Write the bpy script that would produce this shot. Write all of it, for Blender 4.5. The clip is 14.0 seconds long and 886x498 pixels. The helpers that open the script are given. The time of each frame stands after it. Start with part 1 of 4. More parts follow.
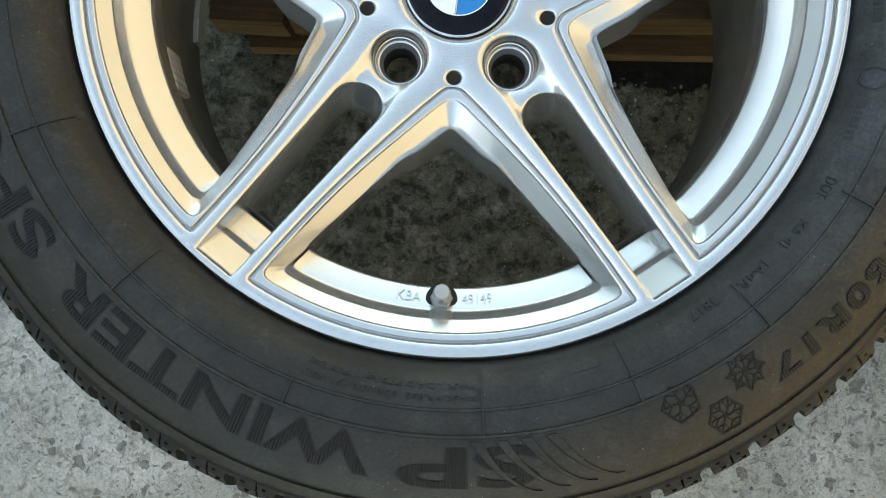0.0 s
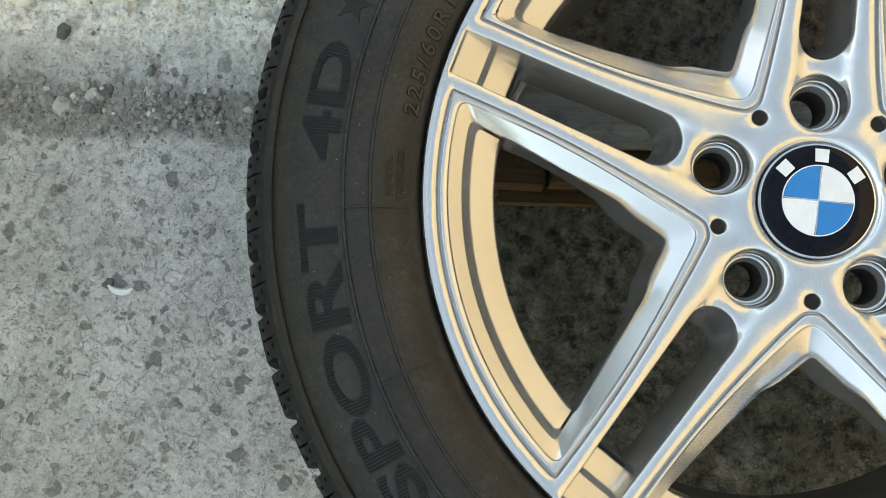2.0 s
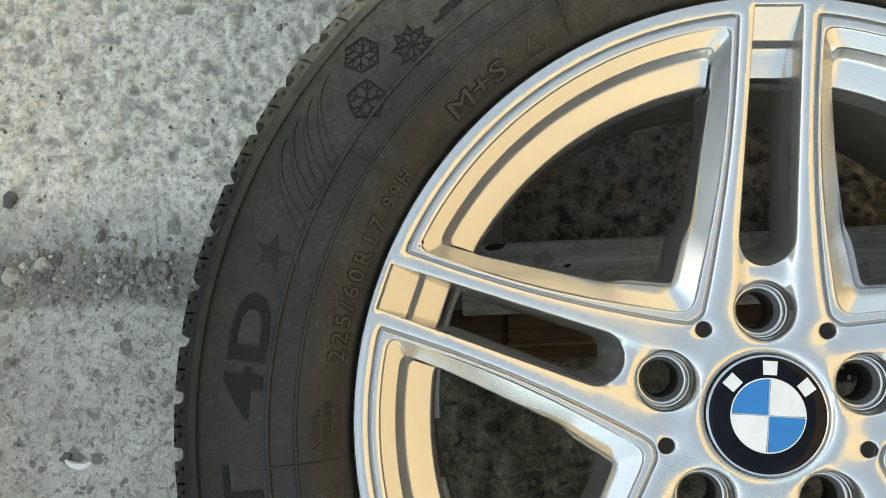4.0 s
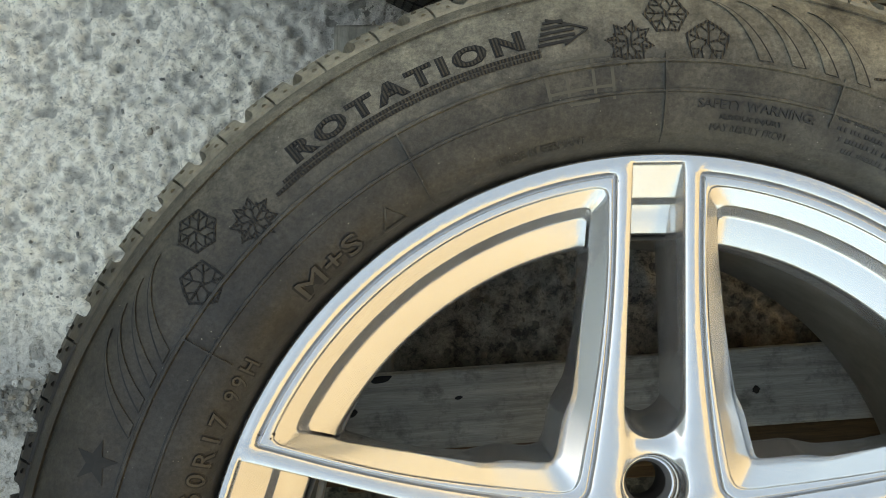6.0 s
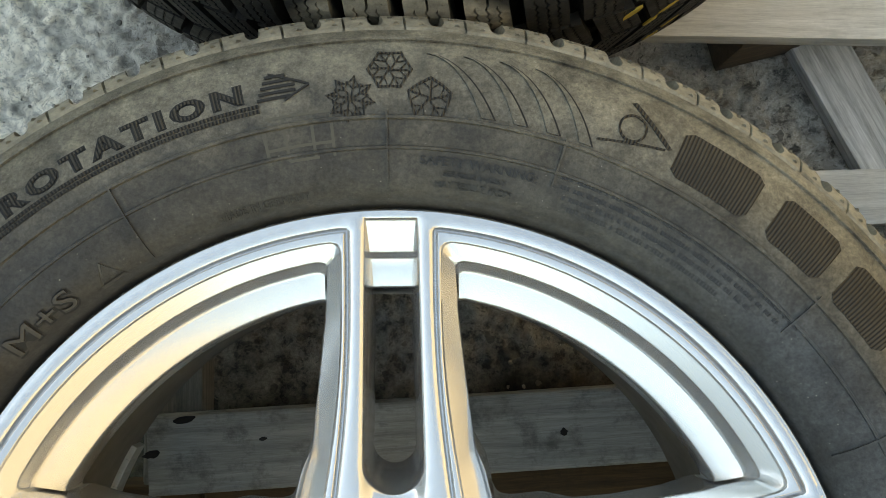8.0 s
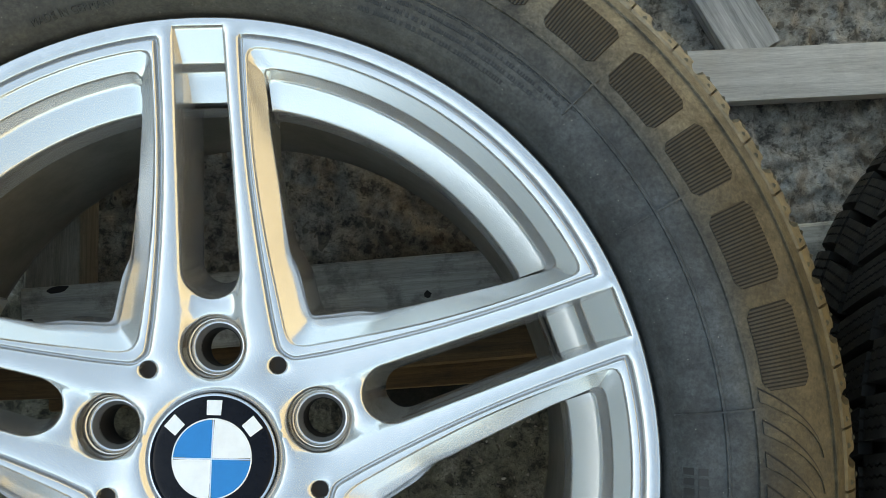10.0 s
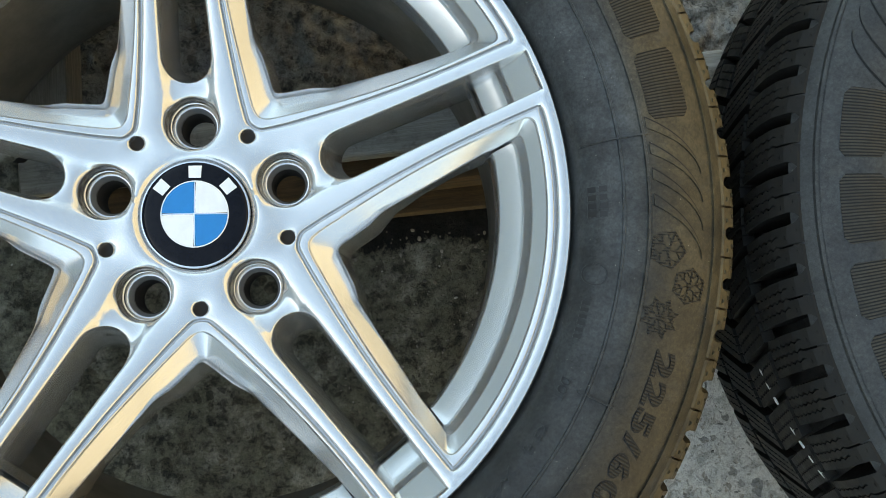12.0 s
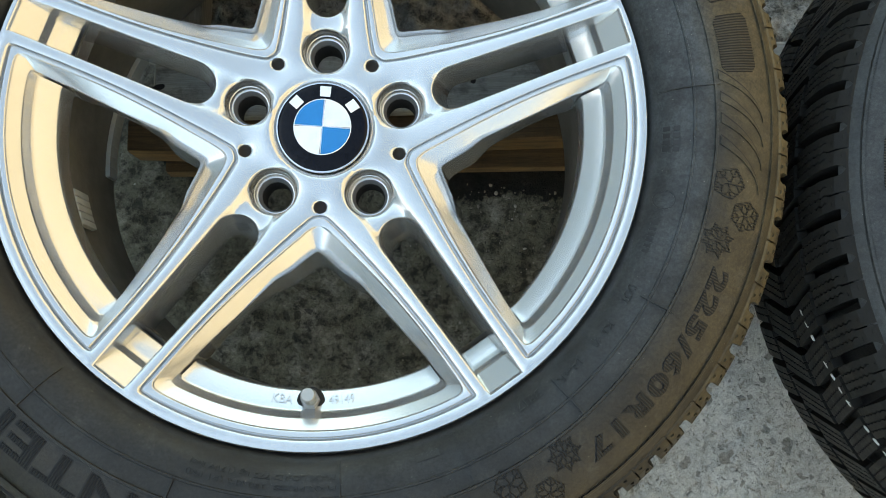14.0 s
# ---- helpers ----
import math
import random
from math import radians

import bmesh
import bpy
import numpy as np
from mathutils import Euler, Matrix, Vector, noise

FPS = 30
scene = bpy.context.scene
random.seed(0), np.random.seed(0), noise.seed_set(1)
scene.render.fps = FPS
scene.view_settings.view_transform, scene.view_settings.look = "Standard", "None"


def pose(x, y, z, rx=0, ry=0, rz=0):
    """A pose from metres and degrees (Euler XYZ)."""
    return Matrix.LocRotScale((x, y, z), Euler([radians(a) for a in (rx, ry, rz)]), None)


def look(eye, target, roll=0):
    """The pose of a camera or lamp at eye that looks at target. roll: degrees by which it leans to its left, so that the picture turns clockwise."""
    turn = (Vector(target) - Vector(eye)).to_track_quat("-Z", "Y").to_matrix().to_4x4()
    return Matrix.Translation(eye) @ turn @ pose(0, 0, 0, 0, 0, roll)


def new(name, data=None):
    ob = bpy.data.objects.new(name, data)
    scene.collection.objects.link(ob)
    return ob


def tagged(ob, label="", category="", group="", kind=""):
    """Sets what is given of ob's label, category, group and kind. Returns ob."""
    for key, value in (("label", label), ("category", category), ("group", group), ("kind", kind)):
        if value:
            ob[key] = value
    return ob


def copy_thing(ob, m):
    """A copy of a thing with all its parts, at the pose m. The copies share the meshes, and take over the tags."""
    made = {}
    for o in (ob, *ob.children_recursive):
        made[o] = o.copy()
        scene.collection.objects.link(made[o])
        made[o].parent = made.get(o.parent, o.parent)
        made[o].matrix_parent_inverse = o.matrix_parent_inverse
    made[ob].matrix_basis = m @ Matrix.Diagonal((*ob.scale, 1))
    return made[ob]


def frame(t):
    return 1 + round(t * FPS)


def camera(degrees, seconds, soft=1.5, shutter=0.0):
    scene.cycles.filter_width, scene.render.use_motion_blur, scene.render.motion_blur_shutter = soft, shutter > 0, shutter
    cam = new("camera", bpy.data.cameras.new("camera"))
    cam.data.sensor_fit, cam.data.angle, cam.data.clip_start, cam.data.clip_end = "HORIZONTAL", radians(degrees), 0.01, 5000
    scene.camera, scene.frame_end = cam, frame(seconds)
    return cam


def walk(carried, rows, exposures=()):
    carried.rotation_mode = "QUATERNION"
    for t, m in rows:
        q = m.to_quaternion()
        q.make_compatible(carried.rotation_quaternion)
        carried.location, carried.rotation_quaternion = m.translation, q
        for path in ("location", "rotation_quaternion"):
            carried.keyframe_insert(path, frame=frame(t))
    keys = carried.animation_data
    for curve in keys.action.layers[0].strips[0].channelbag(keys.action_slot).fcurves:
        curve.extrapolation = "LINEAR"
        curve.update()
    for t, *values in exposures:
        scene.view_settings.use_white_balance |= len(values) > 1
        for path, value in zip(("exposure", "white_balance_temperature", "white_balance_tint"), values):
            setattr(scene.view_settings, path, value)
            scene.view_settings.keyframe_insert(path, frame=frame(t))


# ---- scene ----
cam = camera(52.0, 14.0, 0.5)
# seconds, eye in metres, turn in degrees; the wheel's axis stands at x = y = 0
PATH = [
    (0, 0.0017, -0.1997, 0.8373, 3.02, 0.09, 3.16),
    (0.5, -0.0422, -0.1791, 0.8364, 2.59, 1.36, 2.43),
    (1, -0.1057, -0.1510, 0.8276, 3.19, 1.96, 2.06),
    (1.5, -0.1532, -0.1230, 0.8268, 3.66, 2.01, 2.10),
    (2, -0.1974, -0.0761, 0.8199, 3.66, 2.41, 3.56),
    (2.5, -0.1862, -0.0418, 0.8157, 3.75, 3.21, 3.99),
    (3, -0.1595, -0.0243, 0.8098, 3.82, 3.48, 2.85),
    (3.2, -0.1607, -0.0088, 0.8092, 4.34, 3.68, 2.21),
    (5.3, -0.1384, 0.1242, 0.7825, 4.15, 0.57, -0.72),
    (5.5, -0.1312, 0.1296, 0.7742, 4.34, 0.22, -0.98),
    (6, -0.1169, 0.1499, 0.7630, 4.75, -0.54, -0.97),
    (6.5, -0.0923, 0.1730, 0.7595, 4.50, -1.12, -0.47),
    (7, -0.0626, 0.1835, 0.7624, 4.23, -1.69, -0.98),
    (7.5, -0.0357, 0.1839, 0.7634, 4.02, -2.52, -1.23),
    (8, 0.0138, 0.1753, 0.7615, 4.95, -1.54, -0.56),
    (8.2, 0.0286, 0.1709, 0.7569, 5.48, -0.89, -0.50),
    (10.3, 0.1244, 0.0376, 0.7789, 6.85, -1.27, -2.37),
    (10.5, 0.1280, 0.0314, 0.7845, 6.37, -1.43, -2.73),
    (11, 0.1319, -0.0141, 0.8173, 6.25, -1.97, -3.40),
    (11.5, 0.1381, -0.0682, 0.8462, 6.70, -2.28, -4.43),
    (12, 0.1255, -0.0950, 0.8493, 6.25, -2.57, -4.35),
    (12.5, 0.1358, -0.1402, 0.8623, 7.31, -1.37, -2.05),
    (13, 0.1329, -0.1691, 0.8826, 6.89, -1.32, -1.62),
    (13.5, 0.1010, -0.1631, 0.8971, 7.16, -0.89, -0.75),
    (14, 0.0834, -0.1802, 0.9300, 7.74, -0.82, 0.92),
]
walk(cam, [(t, pose(x, y, z, rx, ry, rz)) for t, x, y, z, rx, ry, rz in PATH], [(0.0, 2.40, 10000, 3), (1.5, 2.30, 10800, 5), (3.0, 2.25, 11700, 6), (5.5, 2.31, 11800, 7), (8.0, 2.44, 11400, 5), (10.5, 2.33, 10000, 2), (14.0, 2.47, 9800, 2)])

# ---- light: open shade; an added west wall (-x) hides the low sun, which lights an added ochre east wall (+x) ----
SUN_ELEV, SUN_AZ = 30.0, 186.0
world = bpy.data.worlds.new("sky")
scene.world = world
world.use_nodes = True
wn = world.node_tree
sky = wn.nodes.new("ShaderNodeTexSky")
sky.sky_type, sky.sun_disc = "NISHITA", False
sky.sun_elevation, sky.sun_rotation = radians(SUN_ELEV), radians(90 - SUN_AZ)
sky.air_density, sky.dust_density, sky.ozone_density = 1.0, 0.25, 1.0
wn.links.new(sky.outputs[0], wn.nodes["Background"].inputs[0])
wn.nodes["Background"].inputs[1].default_value = 0.15
sun = new("sun", bpy.data.lights.new("sun", "SUN"))
sun.data.energy, sun.data.angle, sun.data.color = 2.05, radians(0.5), (1.0, 0.87, 0.68)
sun.matrix_world = look((math.cos(radians(SUN_AZ)) * 5, math.sin(radians(SUN_AZ)) * 5, 5 * math.tan(radians(SUN_ELEV))), (0, 0, 0))


# ---- materials ----
def nodes_of(name):
    m = bpy.data.materials.new(name)
    m.use_nodes = True
    return m, m.node_tree, m.node_tree.nodes["Principled BSDF"]


class Mat:
    """Small helper to chain shader nodes."""

    def __init__(self, name, rough=0.6, metal=0.0):
        self.m, self.t, self.b = nodes_of(name)
        self.b.inputs["Roughness"].default_value = rough
        self.b.inputs["Metallic"].default_value = metal
        self.co = self.t.nodes.new("ShaderNodeTexCoord").outputs["Object"]

    def node(self, kind, **values):
        n = self.t.nodes.new(kind)
        for k, v in values.items():
            if k in n.inputs:
                n.inputs[k].default_value = v
        return n

    def scaled(self, s):
        n = self.node("ShaderNodeMapping")
        n.inputs["Scale"].default_value = s
        self.t.links.new(self.co, n.inputs[0])
        return n.outputs[0]

    def noise(self, scale, detail=4, rough=0.6, vec=None, dist=0.0):
        n = self.node("ShaderNodeTexNoise", Scale=scale, Detail=detail, Roughness=rough, Distortion=dist)
        self.t.links.new(vec or self.co, n.inputs["Vector"])
        return n.outputs[0]

    def voronoi(self, scale, feature="F1", out="Distance", vec=None, rand=1.0):
        n = self.node("ShaderNodeTexVoronoi", Scale=scale, Randomness=rand)
        n.feature = feature
        self.t.links.new(vec or self.co, n.inputs["Vector"])
        return n.outputs[out]

    def ramp(self, fac, *stops):
        n = self.node("ShaderNodeValToRGB")
        e = n.color_ramp.elements
        while len(e) < len(stops):
            e.new(0.5)
        for el, (p, c) in zip(e, stops):
            el.position = p
            el.color = (*c, 1) if isinstance(c, tuple) else (c, c, c, 1)
        self.t.links.new(fac, n.inputs[0])
        return n.outputs[0]

    def mix(self, fac, a, b, blend="MIX"):
        n = self.t.nodes.new("ShaderNodeMix")
        n.data_type, n.blend_type = "RGBA", blend
        for sock, v in ((n.inputs[0], fac), (n.inputs[6], a), (n.inputs[7], b)):
            if isinstance(v, (tuple, float, int)):
                sock.default_value = v if isinstance(v, (float, int)) else (*v, 1)
            else:
                self.t.links.new(v, sock)
        return n.outputs[2]

    def math(self, op, a, b=0.0):
        n = self.t.nodes.new("ShaderNodeMath")
        n.operation = op
        for sock, v in zip(n.inputs, (a, b)):
            if isinstance(v, (float, int)):
                sock.default_value = v
            else:
                self.t.links.new(v, sock)
        return n.outputs[0]

    def axis(self, i):
        n = self.t.nodes.new("ShaderNodeSeparateXYZ")
        self.t.links.new(self.co, n.inputs[0])
        return n.outputs[i]

    def color(self, c):
        if isinstance(c, tuple):
            self.b.inputs["Base Color"].default_value = (*c, 1)
        else:
            self.t.links.new(c, self.b.inputs["Base Color"])

    def rough(self, v):
        self.t.links.new(v, self.b.inputs["Roughness"])

    def bump(self, h, strength=0.3, dist=0.001):
        n = self.node("ShaderNodeBump", Strength=strength, Distance=dist)
        self.t.links.new(h, n.inputs["Height"])
        if self.b.inputs["Normal"].is_linked:
            self.t.links.new(self.b.inputs["Normal"].links[0].from_socket, n.inputs["Normal"])
        self.t.links.new(n.outputs[0], self.b.inputs["Normal"])


def silver_paint():
    """Silver base coat under clear lacquer, with brake dust, fine scratches and a few dark specks."""
    k = Mat("silver_wheel_paint", 0.3, 0.85)
    dirt = k.ramp(k.noise(22, 6, 0.7), (0.50, 0.0), (0.80, 1.0))
    c = k.mix(k.math("MULTIPLY", dirt, 0.10), (0.61, 0.61, 0.607), (0.44, 0.42, 0.35))
    smear = k.ramp(k.noise(1.0, 6, 0.75, k.scaled((60, 160, 60))), (0.58, 0.0), (0.78, 0.06))
    c = k.mix(smear, c, (0.46, 0.45, 0.42))
    speck = k.math("MULTIPLY", k.ramp(k.voronoi(150), (0.035, 1.0), (0.06, 0.0)), k.ramp(k.noise(33, 2), (0.56, 0.0), (0.60, 0.9)))
    k.color(k.mix(speck, c, (0.05, 0.045, 0.04)))
    k.rough(k.ramp(k.noise(30, 6, 0.7), (0.3, 0.21), (0.75, 0.27)))
    k.b.inputs["Coat Weight"].default_value, k.b.inputs["Coat Roughness"].default_value = 0.4, 0.05
    return k.m


def barrel_metal():
    k = Mat("dull_barrel_paint", 0.55, 0.35)
    k.color(k.ramp(k.noise(30, 6, 0.7), (0.3, (0.13, 0.118, 0.095)), (0.7, (0.22, 0.205, 0.175))))
    k.bump(k.noise(400, 3), 0.1, 0.0003)
    return k.m


def rubber(name, base=(0.0135, 0.0128, 0.0115), dust=(0.112, 0.087, 0.050), top=(0.265, 0.238, 0.182), inner=(0.118, 0.130, 0.134)):
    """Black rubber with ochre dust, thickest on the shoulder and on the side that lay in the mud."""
    k = Mat(name, 0.62)
    k.b.inputs["Specular IOR Level"].default_value = 0.3
    x, y = k.axis(0), k.axis(1)
    rad = k.math("SQRT", k.math("ADD", k.math("MULTIPLY", x, x), k.math("MULTIPLY", y, y)))
    wob = k.math("MULTIPLY", k.math("SUBTRACT", k.noise(9, 6, 0.7), 0.5), 0.16)
    big = k.ramp(k.noise(6.5, 6, 0.65), (0.30, 0.0), (0.66, 1.0))
    streak = k.ramp(k.noise(38, 9, 0.78), (0.34, 0.12), (0.66, 1.0))
    shoulder = k.ramp(k.math("ADD", rad, k.math("MULTIPLY", wob, 0.18)), (0.245, 0.38), (0.296, 0.75), (0.325, 1.0))
    mud = k.ramp(k.math("ADD", k.math("ADD", k.math("MULTIPLY", x, 0.75), k.math("MULTIPLY", y, 0.75)), wob), (0.0, 0.10), (0.24, 1.0))
    mud = k.math("MAXIMUM", mud, k.ramp(k.math("ADD", y, wob), (0.13, 0.0), (0.28, 0.9)))
    f = k.math("MULTIPLY", k.math("MULTIPLY", shoulder, mud), streak)
    f = k.math("ADD", k.math("MULTIPLY", f, 0.78), k.math("MULTIPLY", k.math("MULTIPLY", big, streak), 0.15))
    f = k.math("MINIMUM", f, 0.9)
    c = k.mix(f, base, k.mix(k.ramp(k.math("ADD", rad, k.math("MULTIPLY", wob, 0.12)), (0.270, 0.0), (0.286, 1.0)), k.mix(k.ramp(y, (0.16, 0.0), (0.26, 1.0)), inner, tuple(0.62 * q for q in top)), k.mix(k.ramp(y, (0.08, 0.0), (0.24, 1.0)), dust, top)))
    scuff = k.ramp(k.noise(1.6, 7, 0.75, k.scaled((40, 40, 40))), (0.54, 0.0), (0.70, 0.45))
    c = k.mix(scuff, c, (0.056, 0.054, 0.050))
    grime = k.ramp(k.noise(420, 6, 0.85), (0.36, 0.60), (0.64, 1.4))
    c = k.mix(1.0, c, grime, "MULTIPLY")
    spots = k.math("MULTIPLY", k.ramp(k.voronoi(230), (0.035, 1.0), (0.09, 0.0)), k.ramp(k.noise(45, 2), (0.50, 0.0), (0.60, 0.85)))
    k.color(k.mix(spots, c, (0.34, 0.32, 0.27)))
    k.rough(k.ramp(k.noise(35, 5, 0.7), (0.3, 0.32), (0.75, 0.60)))
    k.bump(k.noise(700, 4, 0.8), 0.32, 0.0005)
    k.bump(k.noise(60, 6, 0.7), 0.22, 0.0016)
    return k.m


def tread_rubber():
    k = Mat("tread_rubber", 0.66)
    k.b.inputs["Specular IOR Level"].default_value = 0.2
    g = k.t.nodes.new("ShaderNodeNewGeometry").outputs["Position"]
    k.co = g
    x, y = k.axis(0), k.axis(1)
    wob = k.math("MULTIPLY", k.math("SUBTRACT", k.noise(9, 6, 0.7), 0.5), 0.16)
    mud = k.ramp(k.math("ADD", k.math("ADD", k.math("MULTIPLY", x, 0.85), k.math("MULTIPLY", y, 0.6)), wob), (-0.02, 0.06), (0.24, 1.0))
    mud = k.math("MAXIMUM", mud, k.ramp(k.math("ADD", y, wob), (0.12, 0.0), (0.26, 0.9)))
    own = k.math("SQRT", k.math("ADD", k.math("MULTIPLY", x, x), k.math("MULTIPLY", y, y)))
    mud = k.math("MULTIPLY", mud, k.ramp(own, (0.3475, 1.0), (0.351, 0.06)))
    streak = k.ramp(k.noise(70, 6, 0.75), (0.28, 0.25), (0.70, 1.0))
    c = k.mix(k.math("MULTIPLY", k.math("MULTIPLY", mud, streak), 0.92), (0.0085, 0.009, 0.0098), k.mix(k.ramp(y, (0.08, 0.0), (0.24, 1.0)), (0.165, 0.122, 0.064), (0.37, 0.330, 0.252)))
    dry = k.ramp(k.noise(120, 5, 0.75), (0.55, 0.0), (0.75, 0.30))
    k.color(k.mix(dry, c, (0.05, 0.048, 0.044)))
    k.rough(k.ramp(k.noise(60, 5, 0.7), (0.3, 0.45), (0.75, 0.75)))
    k.bump(k.noise(500, 3, 0.7), 0.3, 0.0005)
    return k.m


def hatched_rubber():
    """Rubber cut with fine radial ridges, as on the big moulded letters; the cuts stay clean and black."""
    k = Mat("hatched_rubber", 0.6)
    k.b.inputs["Specular IOR Level"].default_value = 0.3
    x, y = k.axis(0), k.axis(1)
    ridge = k.math("ADD", k.math("MULTIPLY", k.math("SINE", k.math("MULTIPLY", k.math("ARCTAN2", y, x), 980.0)), 0.5), 0.5)
    mud = k.ramp(k.math("ADD", k.math("MULTIPLY", x, 0.85), k.math("MULTIPLY", y, 0.52)), (0.0, 0.0), (0.26, 1.0))
    mud = k.math("MAXIMUM", mud, k.ramp(y, (0.16, 0.0), (0.27, 0.95)))
    dust = k.mix(mud, (0.0026, 0.0026, 0.003), (0.030, 0.026, 0.020))
    dust = k.mix(k.ramp(k.noise(55, 6, 0.75), (0.42, 0.0), (0.68, 0.7)), dust, k.mix(mud, (0.0050, 0.0050, 0.0052), (0.054, 0.047, 0.035)))
    k.color(k.mix(k.ramp(ridge, (0.25, 0.0), (0.6, 1.0)), (0.0022, 0.0022, 0.0025), dust))
    k.bump(ridge, 0.6, 0.0006)
    return k.m


def concrete():
    """Old, weathered concrete: pale cement with grey and brown aggregate showing, pits, a gravelly strip, earth and
    grime, with shade painted in under the wheel and between the lumps.
    """
    k = Mat("weathered_concrete", 0.88)
    x, y = k.axis(0), k.axis(1)
    wob = k.math("MULTIPLY", k.math("SUBTRACT", k.noise(14, 6, 0.75), 0.5), 0.07)
    yw = k.math("ADD", y, wob)
    cement = k.ramp(k.noise(9, 9, 0.72), (0.30, (0.31, 0.297, 0.267)), (0.5, (0.46, 0.442, 0.402)), (0.70, (0.62, 0.60, 0.555)))
    grain = k.ramp(k.noise(360, 6, 0.9), (0.34, 0.62), (0.66, 1.34))
    cement = k.mix(1.0, cement, grain, "MULTIPLY")
    wn_ = k.node("ShaderNodeTexNoise", Scale=70.0, Detail=4.0)
    k.t.links.new(k.co, wn_.inputs["Vector"])
    warp = k.node("ShaderNodeVectorMath")
    warp.operation = "MULTIPLY_ADD"
    k.t.links.new(wn_.outputs["Color"], warp.inputs[0])
    warp.inputs[1].default_value = (0.020, 0.020, 0.0)
    k.t.links.new(k.co, warp.inputs[2])
    v = warp.outputs[0]
    c, relief = cement, k.math("MULTIPLY", k.noise(120, 9, 0.8), 1.2)
    for scale, keep, low, spread, strength in ((48, 0.72, 0.10, 0.34, 0.78), (95, 0.66, 0.10, 0.36, 0.78), (230, 0.62, 0.12, 0.30, 0.75)):
        sep = k.t.nodes.new("ShaderNodeSeparateColor")
        k.t.links.new(k.voronoi(scale, "F1", "Color", v), sep.inputs[0])
        size = k.math("ADD", k.math("MULTIPLY", sep.outputs[1], spread), low)
        ins = k.ramp(k.math("SUBTRACT", size, k.voronoi(scale, "F1", "Distance", v)), (0.0, 0.0), (0.05, 1.0))
        stone = k.math("MULTIPLY", ins, k.ramp(sep.outputs[0], (keep, 0.0), (keep + 0.02, 1.0)))
        col = k.ramp(sep.outputs[2], (0.05, (0.105, 0.105, 0.10)), (0.4, (0.19, 0.185, 0.165)), (0.65, (0.27, 0.225, 0.175)), (0.9, (0.14, 0.135, 0.12)))
        col = k.mix(1.0, col, grain, "MULTIPLY")
        c = k.mix(k.math("MULTIPLY", stone, strength), c, col)
        relief = k.math("SUBTRACT", relief, k.math("MULTIPLY", stone, 0.22))
    # irregular darker patches where the skin of cement has worn off
    worn = k.ramp(k.noise(95, 10, 0.82, v, 0.5), (0.385, 1.0), (0.475, 0.0))
    c = k.mix(k.math("MULTIPLY", worn, 0.58), c, k.mix(1.0, (0.27, 0.255, 0.225), grain, "MULTIPLY"))
    relief = k.math("SUBTRACT", relief, k.math("MULTIPLY", worn, 0.35))
    chips = k.ramp(k.noise(260, 8, 0.8, v), (0.36, 1.0), (0.43, 0.0))
    c = k.mix(k.math("MULTIPLY", chips, 0.55), c, (0.16, 0.155, 0.14))
    # pinholes
    pits = k.math("MULTIPLY", k.ramp(k.voronoi(330, "F1", "Distance", v), (0.12, 1.0), (0.22, 0.0)), k.ramp(k.noise(28, 3), (0.44, 0.0), (0.56, 1.0)))
    c = k.mix(k.math("MULTIPLY", pits, 0.75), c, (0.07, 0.068, 0.06))
    relief = k.math("SUBTRACT", relief, k.math("MULTIPLY", pits, 0.5))
    # gravelly strip across the slab
    strip = k.math("MULTIPLY", k.ramp(yw, (0.056, 0.0), (0.064, 1.0)), k.ramp(yw, (0.106, 1.0), (0.118, 0.0)))
    grit = k.mix(k.ramp(k.noise(190, 7, 0.85), (0.38, 0.0), (0.62, 1.0)), (0.12, 0.112, 0.095), (0.38, 0.355, 0.31))
    c = k.mix(k.math("MULTIPLY", strip, 0.88), c, grit)
    # broken, pitted surface past the strip
    past = k.ramp(yw, (0.125, 0.0), (0.17, 1.0))
    bare = k.math("MULTIPLY", past, k.ramp(k.math("ADD", k.math("MULTIPLY", x, -1.0), wob), (0.20, 0.0), (0.28, 1.0)))
    # the fine dark mottle paints in small shadows between the lumps
    pale = k.mix(1.0, (0.98, 0.905, 0.77), k.ramp(k.noise(230, 6, 0.8), (0.38, 0.55), (0.50, 1.0)), "MULTIPLY")
    grey = k.ramp(k.noise(120, 6, 0.7, v), (0.40, 1.0), (0.45, 0.0))
    pale = k.mix(k.math("MULTIPLY", grey, 0.55), pale, (0.34, 0.33, 0.295))
    nick = k.ramp(k.noise(260, 5, 0.7, v), (0.37, 1.0), (0.42, 0.0))
    pale = k.mix(k.math("MULTIPLY", nick, 0.7), pale, (0.20, 0.20, 0.18))
    # darker low down: shade in the hollows between the lumps, put into the colour
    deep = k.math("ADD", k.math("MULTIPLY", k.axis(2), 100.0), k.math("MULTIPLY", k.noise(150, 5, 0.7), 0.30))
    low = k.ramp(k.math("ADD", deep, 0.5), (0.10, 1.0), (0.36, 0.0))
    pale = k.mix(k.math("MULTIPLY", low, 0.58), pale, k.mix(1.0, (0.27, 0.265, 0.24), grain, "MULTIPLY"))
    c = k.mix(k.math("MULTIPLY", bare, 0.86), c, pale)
    lumps = k.math("ADD", k.noise(130, 3, 0.55), k.math("MULTIPLY", k.noise(300, 2, 0.5), 0.4))
    relief = k.math("ADD", relief, k.math("MULTIPLY", k.math("MULTIPLY", bare, lumps), 0.5))
    # dark soil, with the shade by the tyres put into its colour as well
    soil_shade = k.math("MULTIPLY", k.ramp(k.math("ADD", x, wob), (0.040, 0.0), (0.085, 1.0)), k.ramp(yw, (0.12, 1.0), (0.18, 0.0)))
